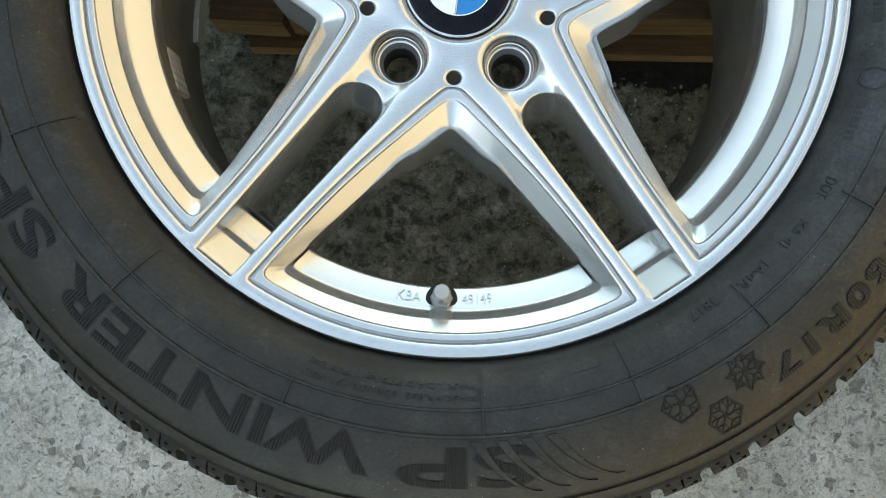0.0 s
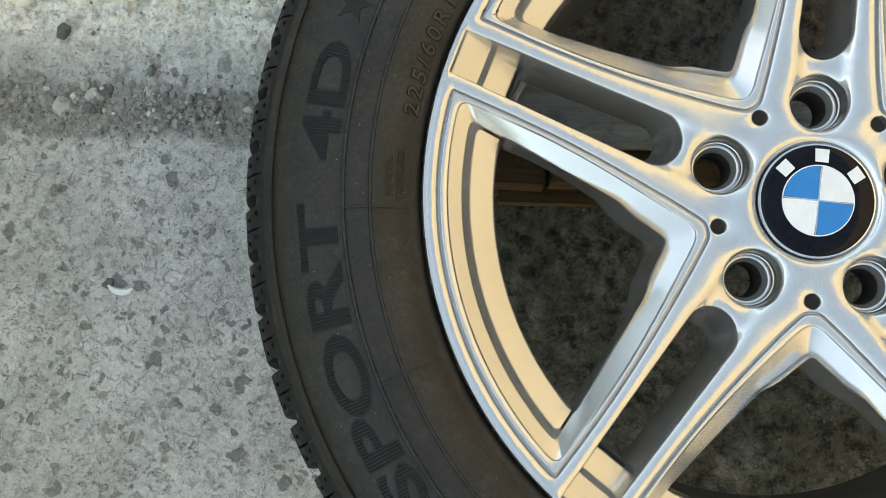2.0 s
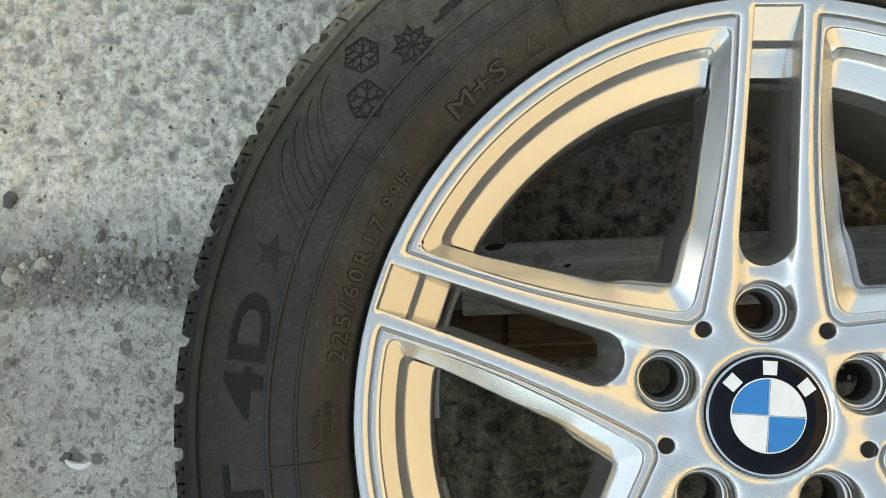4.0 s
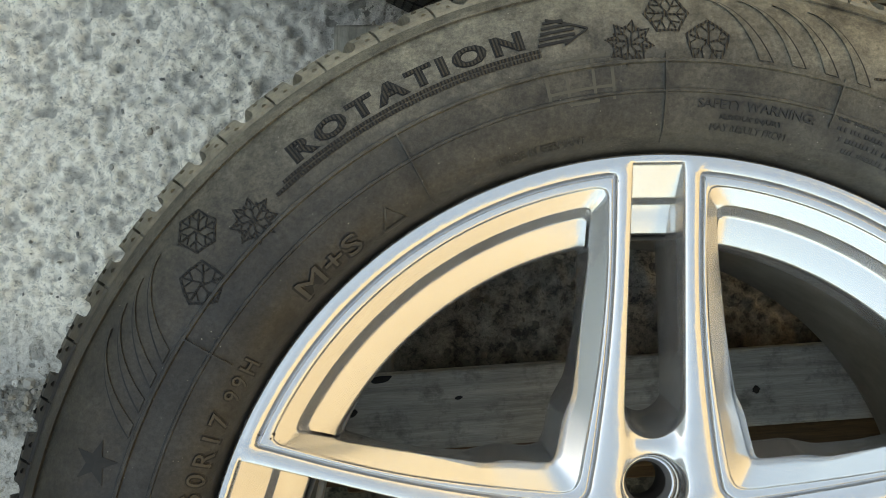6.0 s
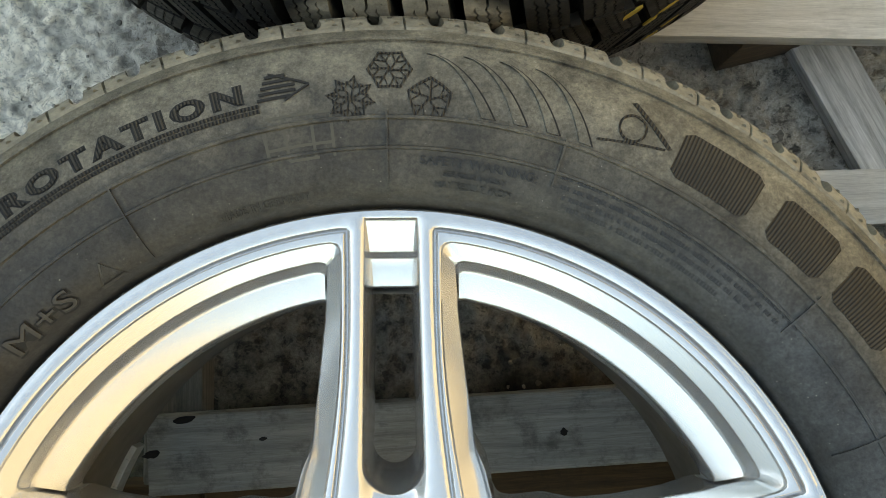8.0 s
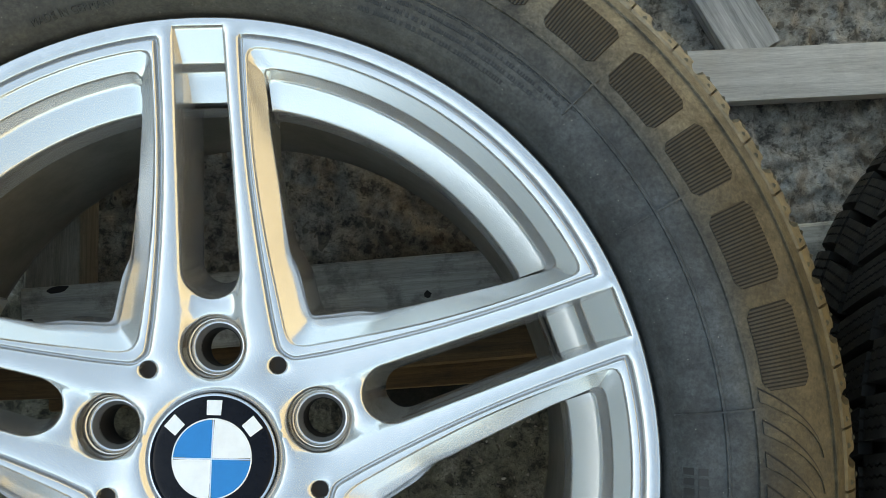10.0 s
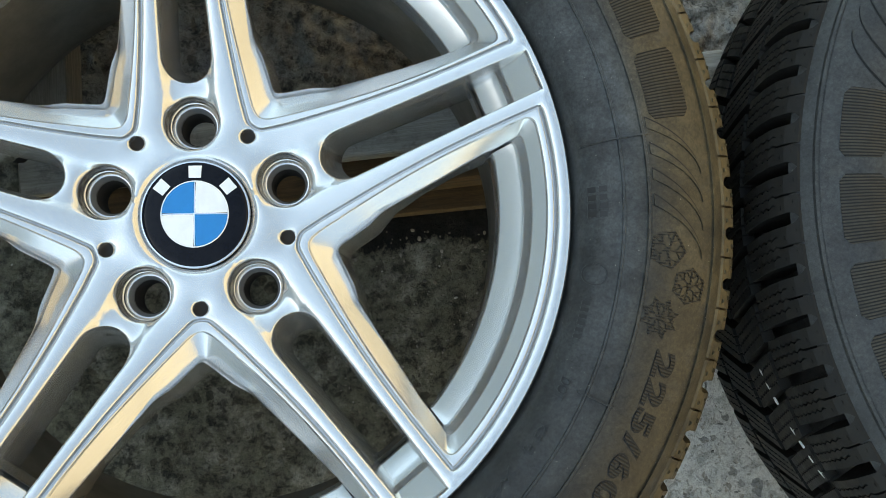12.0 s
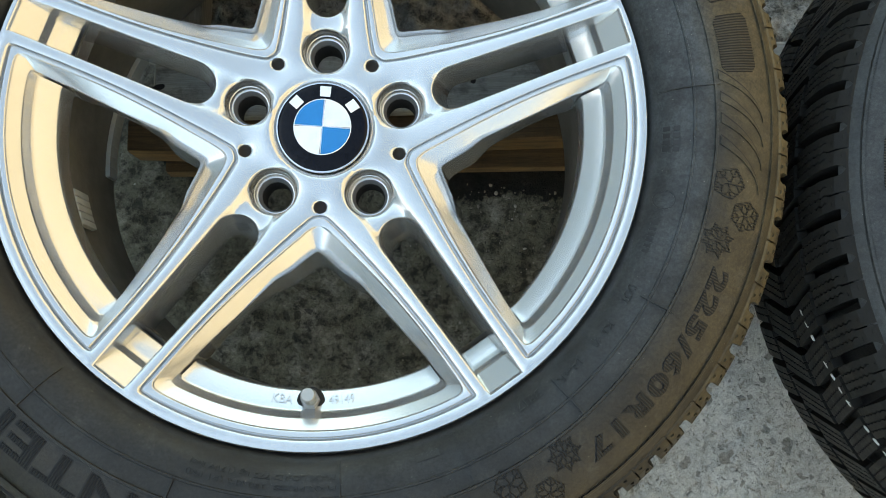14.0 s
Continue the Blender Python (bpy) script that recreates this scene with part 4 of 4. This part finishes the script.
# faded ink stamp, strokes of a frame with bars
for p, q in (((0.2665, 102.6), (0.2665, 95.6)), ((0.2815, 102.2), (0.2815, 95.8)), ((0.2600, 100.6), (0.2600, 97.4))):
    bm = bmesh.new()
    skin(bm, [[(p[0], p[1] + (q[1] - p[1]) * i / 6), (p[0] + 0.0013, p[1] + (q[1] - p[1]) * i / 6)] for i in range(7)], 0.0002)
    part("ink_stroke", bm, STAMP, tyre, "faded pale ink stamp", 0)
for a in (102.5, 100.4, 97.6, 95.6):
    bm = bmesh.new()
    skin(bm, [[(0.2605 + 0.0205 * i / 6, a), (0.2605 + 0.0205 * i / 6, a + 0.32)] for i in range(7)], 0.0002)
    part("ink_stroke", bm, STAMP, tyre, "faded pale ink stamp", 0)
# small mountain mark
bm = bmesh.new()
for p0, p1 in (((0.2410, 125.6), (0.2410, 122.4)), ((0.2410, 125.6), (0.2500, 124.0)), ((0.2500, 124.0), (0.2410, 122.4))):
    skin(bm, [[p0, (p0[0] + 0.0010, p0[1] + 0.16)], [p1, (p1[0] + 0.0010, p1[1] + 0.16)]], 0.0011)
part("moulded_mark", bm, LETTER, tyre, "", 0)


def fins(a_from, a_step, lean, count):
    """Curved tapering fins that sweep from the shoulder down to the ring."""
    for k in range(count):
        bm = bmesh.new()
        rows = []
        for i in range(13):
            s = i / 12
            r = 0.3118 - 0.0315 * s ** 1.45
            a = a_from + a_step * k + lean * s ** 0.85
            w = 0.10 + 1.15 * s ** 1.2
            rows.append([(r, a), (r, a + math.copysign(w, -lean))])
        skin(bm, rows, 0.0009)
        part("moulded_fin", bm, RUBBER, tyre, "", 0)
        # thin dark strip along one side of the fin
        bm = bmesh.new()
        skin(bm, [[row[0], (row[0][0], row[0][1] + math.copysign(0.24, lean))] for row in rows], 0.0003)
        part("moulded_edge", bm, BLACK_RUBBER, tyre, "", 0)


fins(86.4, -3.35, -6.9, 4)
fins(143.4, 2.6, 8.0, 4)
fins(290.3, -2.9, -7.4, 4)
fins(359.2, -3.15, 6.9, 4)

# tread: shoulder and centre blocks with zig-zag sipes, one pitch each
PITCHES = 66
PITCH = 360.0 / PITCHES


def crown(s):
    p = np.array(CROWN)
    d = np.r_[0, np.cumsum(np.hypot(*np.diff(p, axis=0).T))]
    return float(np.interp(s * d[-1], d, p[:, 0])), float(np.interp(s * d[-1], d, p[:, 1]))


def tread_block(s0, s1, lean, width, slices, depth, lower, wobble=0.35, nubs=False):
    """Slices of rubber side by side, with thin zig-zag gaps, from s0 to s1 across the half tread."""
    bm = bmesh.new()
    n = 18
    for k in range(slices):
        rows = []
        for i in range(n + 1):
            s = s0 + (s1 - s0) * i / n
            r, z = crown(s)
            if lower:
                z = 2 * Z_MID - z
            mid = lean * (s ** 1.3) * PITCH
            zig = wobble * (1 if i % 2 else -1) * 0.5 * (1 if 0.16 < s else 0.0)
            w = width + (PITCH - width) * min(1.0, max(0.0, (0.04 - s) / 0.04))
            lo = -w / 2 + w * k / slices
            hi = -w / 2 + w * (k + 1) / slices
            gap = 0.11 if s > 0.16 or s0 > 0.3 else 0.0
            if not gap and 2 * k == slices:
                lo += 0.24
            a = mid + lo + (gap + zig * 0.5 if k else 0)
            b = mid + hi + (-gap + zig * 0.5 if k < slices - 1 else 0)
            rows.append((a, b, r, z))
        # the shoulder end of a block is rounded
        top = [[bm.verts.new(polar(r, q, z)) for q in (a, (a + b) / 2, b)] for a, b, r, z in rows]
        low = [[bm.verts.new(polar(r - depth, q, z)) for q in (a, b)] for a, b, r, z in rows]
        for i in range(n):
            for j in range(2):
                bm.faces.new((top[i][j], top[i][j + 1], top[i + 1][j + 1], top[i + 1][j]))
            bm.faces.new((top[i][0], top[i + 1][0], low[i + 1][0], low[i][0]))
            bm.faces.new((top[i][2], low[i][1], low[i + 1][1], top[i + 1][2]))
        for e in (0, n):
            bm.faces.new((top[e][0], top[e][1], top[e][2], low[e][1], low[e][0]))
    if nubs:
        for da, s in ((-1.35, 0.02), (-0.75, 0.10), (0.95, 0.03), (1.55, 0.11)):
            r, z = crown(s)
            c = Vector(polar(r, da, z))
            v = [bm.verts.new(c + Vector((0.0001 + 0.0015 * math.sin(q) * 0.6, 0.0016 * math.cos(q), -0.0006 + 0.0016 * math.sin(q)))) for q in np.linspace(0, 2 * math.pi, 8)[:-1]]
            t = bm.verts.new(c + Vector((0.0010, 0, 0.0013)))
            for i in range(7):
                bm.faces.new((v[i], v[(i + 1) % 7], t))
    bmesh.ops.recalc_face_normals(bm, faces=bm.faces)
    for f in bm.faces:
        f.smooth = False
    me = bpy.data.meshes.new("tread_block")
    bm.to_mesh(me)
    bm.free()
    me.materials.append(TREAD)
    return me


shoulder_up = tread_block(0.0, 0.52, 0.55, 4.1, 4, 0.022, False, 0.55, True)
centre_up = tread_block(0.57, 0.97, 0.95, 4.3, 4, 0.008, False, 0.55)
shoulder_low = tread_block(0.0, 0.52, 0.55, 4.3, 4, 0.010, True, 0.5)
centre_low = tread_block(0.57, 0.97, 0.95, 4.3, 4, 0.008, True, 0.5)
for k in range(PITCHES):
    for me in (shoulder_up, centre_up, shoulder_low, centre_low):
        ob = new("tread_block", me)
        ob.parent = tyre
        ob.matrix_basis = pose(0, 0, 0, 0, 0, PITCH * k + 1.2)


def shelf_text(words, a0, a1, r, height):
    """Raised characters cast into the sloping shelf of the rim; they read from the outside, tops towards the hub."""
    cu = bpy.data.curves.new("cast_lettering", "FONT")
    cu.body, cu.size, cu.resolution_u = words, 1.0, 3
    tmp = bpy.data.objects.new("cast_lettering", cu)
    me = bpy.data.meshes.new_from_object(tmp)
    bpy.data.objects.remove(tmp)
    bm = bmesh.new()
    bm.from_mesh(me)
    bmesh.ops.triangulate(bm, faces=bm.faces)
    xs = [v.co.x for v in bm.verts]
    ys = [v.co.y for v in bm.verts]
    x0, x1, y0, y1 = min(xs), max(xs), min(ys), max(ys)
    ex = bmesh.ops.extrude_face_region(bm, geom=list(bm.faces))
    low = {v for v in ex["geom"] if isinstance(v, bmesh.types.BMVert)}
    for v in bm.verts:
        a = a0 + (a1 - a0) * (v.co.x - x0) / (x1 - x0)
        rr = r - height * (v.co.y - y0) / (y1 - y0)
        z = float(np.interp(rr, (0.194, 0.2069), (0.0090, 0.0165)))
        v.co = polar(rr, a, z + (-0.0005 if v in low else 0.0009))
    part("cast_lettering", bm, SILVER, wheel, "cast approval lettering", 0)


shelf_text("KBA", 262.2, 266.4, 0.2035, 0.0060)
shelf_text("49149", 273.6, 278.8, 0.2035, 0.0060)

# ---- ground ----
TABLES = {}


def value_noise(x, y, scale, seed):
    """Smooth noise from 0 to 1 on arrays of places."""
    if seed not in TABLES:
        TABLES[seed] = np.random.RandomState(seed).rand(256, 256)
    table = TABLES[seed]
    u, v = x * scale + 100.3, y * scale + 100.7
    i, j = np.floor(u).astype(int), np.floor(v).astype(int)
    a, b = u - i, v - j
    a, b = a * a * (3 - 2 * a), b * b * (3 - 2 * b)
    g = lambda p, q: table[p % 256, q % 256]
    return (g(i, j) * (1 - a) + g(i + 1, j) * a) * (1 - b) + (g(i, j + 1) * (1 - a) + g(i + 1, j + 1) * a) * b


def ground_height(x, y):
    """Relief of the slab: fairly even near the wheel, sunken and gritty in the strip, broken past it."""
    n = sum(value_noise(x, y, f, k) * w for k, (f, w) in enumerate(((9, 0.5), (25, 0.5), (60, 0.45), (140, 0.4), (300, 0.3))))
    rough = np.abs(value_noise(x, y, 45, 11) - 0.5) + np.abs(value_noise(x, y, 100, 12) - 0.5) * 0.8 + np.abs(value_noise(x, y, 230, 13) - 0.5) * 0.5
    yw = y + 0.05 * (value_noise(x, y, 14, 21) - 0.5) + 0.02 * (value_noise(x, y, 60, 22) - 0.5)
    step = lambda lo, hi: np.clip((yw - lo) / (hi - lo), 0, 1)
    strip = step(0.056, 0.066) * (1 - step(0.104, 0.118))
    past = step(0.12, 0.18)
    h = 0.0016 * (n - 1.1) - strip * (0.0035 - 0.006 * value_noise(x, y, 170, 31)) + past * (0.0090 * (value_noise(x, y, 105, 41) - 0.5) + 0.0060 * (value_noise(x, y, 210, 42) - 0.5) - 0.004 * (rough - 0.25))
    edge = np.clip(np.minimum(np.minimum(x + 0.80, 0.62 - x), np.minimum(y + 0.50, 0.72 - y)) / 0.05, 0, 1)
    return h * edge - 0.0010


GX, GY = np.arange(-0.80, 0.6201, 0.0026), np.arange(-0.50, 0.7201, 0.0026)
mx, my = np.meshgrid(GX, GY)
mz = ground_height(mx, my)
nx, ny = len(GX), len(GY)
verts = np.stack([mx.ravel(), my.ravel(), mz.ravel()], 1).tolist()
idx = np.arange(nx * ny).reshape(ny, nx)
faces = np.stack([idx[:-1, :-1], idx[:-1, 1:], idx[1:, 1:], idx[1:, :-1]], -1).reshape(-1, 4).tolist()
corner = [idx[0, 0], idx[0, -1], idx[-1, -1], idx[-1, 0]]
k = len(verts)
verts += [(-400, -400, -0.001), (400, -400, -0.001), (400, 400, -0.001), (-400, 400, -0.001)]
for a in range(4):
    b = (a + 1) % 4
    faces.append((k + a, k + b, int(corner[b]), int(corner[a])))
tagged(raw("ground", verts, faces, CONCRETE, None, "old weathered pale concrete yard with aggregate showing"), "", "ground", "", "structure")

# loose grit and pebbles on the slab, in the strip and in the soil
rng = np.random.RandomState(7)
gv, gf = [], []


def pebble(x, y, size):
    z = float(ground_height(np.array([x]), np.array([y]))[0])
    k = len(gv)
    s = size * rng.uniform(0.6, 1.2, 3) * (1, 1, 0.7)
    t = rng.uniform(0, 6.28)
    for r, h, n in ((0.55, 0.0, 5), (1.0, 0.45, 6), (0.6, 0.95, 5)):
        for q in range(n):
            a = t + 2 * math.pi * q / n + rng.uniform(-0.25, 0.25)
            w = r * rng.uniform(0.8, 1.1)
            gv.append((x + s[0] * w * math.cos(a), y + s[1] * w * math.sin(a), z - size * 0.15 + s[2] * h * 1.6))
    lo, mid, hi = range(k, k + 5), range(k + 5, k + 11), range(k + 11, k + 16)
    for q in range(5):
        gf.append((lo[q], lo[(q + 1) % 5], mid[(q + 1) % 6], mid[q]))
        gf.append((mid[q], mid[(q + 1) % 6], hi[(q + 1) % 5], hi[q]))
    gf.append((lo[0], mid[0], mid[5]))
    gf.append((mid[5], mid[0], hi[0]))
    gf.append(tuple(hi))


for _ in range(900):
    pebble(rng.uniform(-0.72, -0.36), rng.normal(0.086, 0.016), abs(rng.normal(0, 0.0014)) + 0.0006)
for _ in range(26):
    pebble(rng.uniform(-0.70, -0.40), rng.normal(0.09, 0.014), rng.uniform(0.003, 0.0065))
for _ in range(420):
    pebble(rng.uniform(0.05, 0.33), rng.uniform(-0.20, 0.015), abs(rng.normal(0, 0.0009)) + 0.0004)
for _ in range(700):
    pebble(rng.uniform(-0.75, 0.35), rng.uniform(0.12, 0.6), abs(rng.normal(0, 0.0015)) + 0.0006)
for _ in range(260):
    pebble(rng.uniform(-0.75, 0.55), rng.uniform(-0.45, 0.05), abs(rng.normal(0, 0.0009)) + 0.0004)
grit = Mat("loose_grit", 0.85)
grit.color(grit.ramp(grit.t.nodes.new("ShaderNodeNewGeometry").outputs["Random Per Island"], (0.1, (0.12, 0.115, 0.105)), (0.5, (0.30, 0.285, 0.255)), (0.8, (0.22, 0.19, 0.15)), (1.0, (0.52, 0.51, 0.48))))
tagged(raw("grit", gv, gf, grit.m, None, "loose grey grit and pebbles scattered on the concrete", False), "", "gravel", "", "stuff")

# ---- plain unseen walls, added: the east bounces warm light, the west hides the sun ----
def plaster(name, lo, hi):
    k = Mat(name, 0.9)
    k.color(k.ramp(k.noise(1.3, 8, 0.7), (0.3, lo), (0.7, hi)))
    k.bump(k.noise(60, 6, 0.7), 0.4, 0.004)
    return k.m


for wname, x, h, m, lab in (("wall_east", 3.7, 6.2, plaster("ochre_plaster", (0.285, 0.256, 0.198), (0.35, 0.317, 0.252)), "plain ochre plaster wall, unseen, added to bounce warm light"), ("wall_west", -4.6, 3.9, plaster("pale_blue_plaster", (0.25, 0.36, 0.47), (0.32, 0.43, 0.54)), "plain pale blue plaster wall, unseen, added to hide the sun and tint reflections")):
    bm = bmesh.new()
    rounded_box(bm, (x - 0.15, -14, -0.05), (x + 0.15, 14, h), 0.02)
    tagged(part(wname, bm, m, None, lab, 30), "", "wall", "", "structure")

# ---- pallet boards ----
def board(name, x0, x1, y0, y1, z0, z1, material, parent, label, turn=0.0, bevel=0.0025):
    cx, cy, cz = (x0 + x1) / 2, (y0 + y1) / 2, z0
    bm = bmesh.new()
    rounded_box(bm, (x0 - cx, y0 - cy, 0), (x1 - cx, y1 - cy, z1 - z0), bevel)
    rng = random.Random(name + str(x0))
    for v in bm.verts:
        v.co += Vector([rng.uniform(-0.0007, 0.0007) for _ in range(3)])
    ob = part(name, bm, material, parent, label, 30)
    ob.matrix_basis = pose(cx, cy, cz, 0, 0, turn)
    return ob


pallet = thing("pallet", "grey weathered wooden pallet lying on the concrete under the wheels", "pallet")
board("deck_board", -0.185, 0.62, 0.0765, 0.1335, 0.065, 0.087, WOOD_GREY, pallet, "grey deck board with knot holes", 3.0)
board("deck_board", -0.12, 0.95, 0.392, 0.50, 0.070, 0.090, WOOD_PALE, pallet, "bleached deck board", -1.0)
board("deck_board", -0.12, 0.95, 0.66, 0.76, 0.065, 0.087, WOOD_PALE, pallet, "bleached deck board", 1.0)
board("deck_board", 0.30, 0.98, 0.262, 0.308, 0.020, 0.036, WOOD_PALE, pallet, "bleached narrow board lying low", 1.5)
board("stringer", -0.193, -0.150, 0.06, 0.386, 0.022, 0.064, WOOD_BROWN_Y, pallet, "brown cross timber under the deck")
board("stringer", 0.3385, 0.3855, 0.29, 0.51, 0.001, 0.019, WOOD_PALE_Y, pallet, "bleached cross board with open grain", 27.5)
board("side_beam", -0.148, 0.60, 0.050, 0.100, 0.023, 0.0645, WOOD_BROWN, pallet, "raw brown beam under the deck board", 3.0)
board("foot_board", -0.19, 0.60, 0.030, 0.11, 0.001, 0.0225, WOOD_BROWN, pallet, "raw brown foot board on the ground", 2.0)
board("block", -0.215, -0.150, 0.028, 0.0595, 0.0225, 0.0645, WOOD_BROWN, pallet, "dark brown pallet block")
board("block", 0.26, 0.33, 0.40, 0.48, 0.0005, 0.0695, WOOD_DARK, pallet, "brown pallet block", 14)

# ---- the other wheels of the set ----
right = copy_thing(wheel, pose(0.703, -0.043, 0.267, 0, 0, 158))
tagged(right, "silver alloy wheel with dark winter tread, lying beside the pallet wheel")
back = copy_thing(wheel, pose(0.016, 0.681, 0.264, 0, 0, 40))
tagged(back, "silver alloy wheel with muddy tread, lying on the pallet behind")


def paint_dab(parent, material, name, label, spots):
    """Thin irregular dabs of paint on the tread of a wheel: turn, height and size of each."""
    for a, z, w, h, lean in spots:
        bm = bmesh.new()
        rng2 = random.Random(int(a * 10))
        top = []
        for k in range(9):
            q = 2 * math.pi * k / 9
            u, v = w * math.cos(q) * rng2.uniform(0.7, 1.1), h * math.sin(q) * rng2.uniform(0.7, 1.1)
            uu, vv = u * math.cos(lean) - v * math.sin(lean), u * math.sin(lean) + v * math.cos(lean)
            top.append((a + math.degrees(uu / 0.345), z + vv))
        r = lambda zz: float(np.interp(zz, [2 * Z_MID - 0.01, Z_MID, -0.008, 0.010, 0.024], [0.3432, 0.3455, 0.3440, 0.3432, 0.3405]))
        o = [bm.verts.new(polar(r(zz) + 0.0005, aa, zz)) for aa, zz in top]
        i = [bm.verts.new(polar(r(zz) - 0.0006, aa, zz)) for aa, zz in top]
        bm.faces.new(o)
        bm.faces.new(i[::-1])
        bridge(bm, o, i)
        part(name, bm, material, parent, label, 0)


right_tyre = [o for o in right.children if o.name.startswith("tyre")][0]
for wheel_tyre in (right_tyre, [o for o in back.children if o.name.startswith("tyre")][0]):
    for o in (wheel_tyre, *wheel_tyre.children):
        if o.material_slots and o.material_slots[0].material == RUBBER:
            o.material_slots[0].link = "OBJECT"
            o.material_slots[0].material = RUBBER_DARK
back_tyre = [o for o in back.children if o.name.startswith("tyre")][0]
paint_dab(right_tyre, CHALK, "paint_dash", "pale worn paint dash on the tread", [(36.5 + 1.75 * k, -0.034 + 0.0023 * k, 0.0032, 0.0010, 0.35) for k in range(14) if k % 5 != 3])
paint_dab(back_tyre, YELLOW, "paint_dab", "yellow paint dab on the tread", [(251.5, -0.025, 0.009, 0.004, 0.9), (255.0, -0.060, 0.008, 0.003, 1.2), (256.6, -0.045, 0.010, 0.003, 0.7), (259.6, -0.100, 0.008, 0.003, 1.0), (258.0, -0.118, 0.008, 0.003, 0.5), (262.5, -0.050, 0.007, 0.003, 0.8), (266.0, -0.075, 0.009, 0.003, 1.1), (271.0, -0.035, 0.006, 0.003, 0.6), (279.0, -0.060, 0.008, 0.0025, 0.9), (284.5, -0.040, 0.007, 0.003, 0.7), (289.0, -0.070, 0.008, 0.003, 1.2)])

# rotten knots in the deck board
deck = [o for o in pallet.children if o.name.startswith("deck_board")][0]
for x, y, w, h in ((-0.158, 0.110, 0.009, 0.0028), (-0.180, 0.0855, 0.007, 0.0032), (-0.100, 0.096, 0.003, 0.0015), (0.12, 0.098, 0.003, 0.003)):
    bm = bmesh.new()
    rng2 = random.Random(int(abs(x) * 1e4))
    rim = [bm.verts.new((w * math.cos(q) * rng2.uniform(0.7, 1.15), h * math.sin(q) * rng2.uniform(0.7, 1.15), 0.0)) for q in np.linspace(0, 2 * math.pi, 15)[:-1]]
    mid_v = bm.verts.new((0, 0, -0.0004))
    for k in range(14):
        bm.faces.new((rim[k], rim[(k + 1) % 14], mid_v))
    knot = part("knot", bm, RUST, deck, "dark rotten knot")
    knot.matrix_basis = deck.matrix_basis.inverted() @ pose(x, y, 0.0877, 0, 0, 12)

# a few larger stones lying in the gravelly strip, and a shard of white plastic
STONE = {}
for tone, lo, hi in (("pale", (0.30, 0.29, 0.26), (0.46, 0.44, 0.40)), ("dark", (0.07, 0.07, 0.065), (0.13, 0.125, 0.11))):
    k = Mat(tone + "_stone", 0.85)
    k.color(k.ramp(k.noise(120, 6, 0.75), (0.3, lo), (0.7, hi)))
    k.bump(k.noise(300, 5, 0.7), 0.4, 0.001)
    STONE[tone] = k.m
for x, y, size, tone in ((-0.599, 0.086, 0.0125, "pale"), (-0.578, 0.106, 0.0065, "pale"), (-0.570, 0.098, 0.0085, "pale"), (-0.556, 0.103, 0.0080, "dark"), (-0.517, 0.105, 0.0055, "pale"), (-0.540, -0.076, 0.0060, "dark"), (-0.602, 0.157, 0.0100, "dark")):
    bm = bmesh.new()
    bmesh.ops.create_icosphere(bm, subdivisions=3, radius=size)
    seed = Vector((x * 90, y * 70, 3))
    for v in bm.verts:
        v.co *= 0.72 + 0.55 * noise.noise(v.co * (1.1 / size) + seed)
        v.co.z *= 0.55
    st = part("stone", bm, STONE[tone], None, "", 50)
    st.matrix_basis = pose(x, y, float(ground_height(np.array([x]), np.array([y]))[0]) + size * 0.12, 0, 0, 400 * x)
    tagged(st, tone + " grey stone lying on the concrete", "stone", "stones on the concrete")
bm = bmesh.new()
ringv = []
for k in range(11):
    t = radians(200 + 130 * k / 10)
    wv = 0.0026 * math.sin(math.pi * (k + 1) / 12) + 0.0006
    ringv.append([bm.verts.new(((0.0125 + o) * math.cos(t), (0.0090 + o) * math.sin(t), z)) for o, z in ((-wv, 0.0), (-wv * 0.6, 0.0022), (wv * 0.6, 0.0030), (wv, 0.0))])
for a, b in zip(ringv, ringv[1:]):
    for q in range(4):
        bm.faces.new((a[q], a[(q + 1) % 4], b[(q + 1) % 4], b[q]))
bm.faces.new(ringv[0])
bm.faces.new(ringv[-1][::-1])
shard = part("plastic_shard", bm, plain("white_plastic", (0.72, 0.72, 0.70), 0.35))
shard.matrix_basis = pose(-0.527, -0.074, 0.0003)
tagged(shard, "small curved white plastic shard lying on the concrete", "litter")
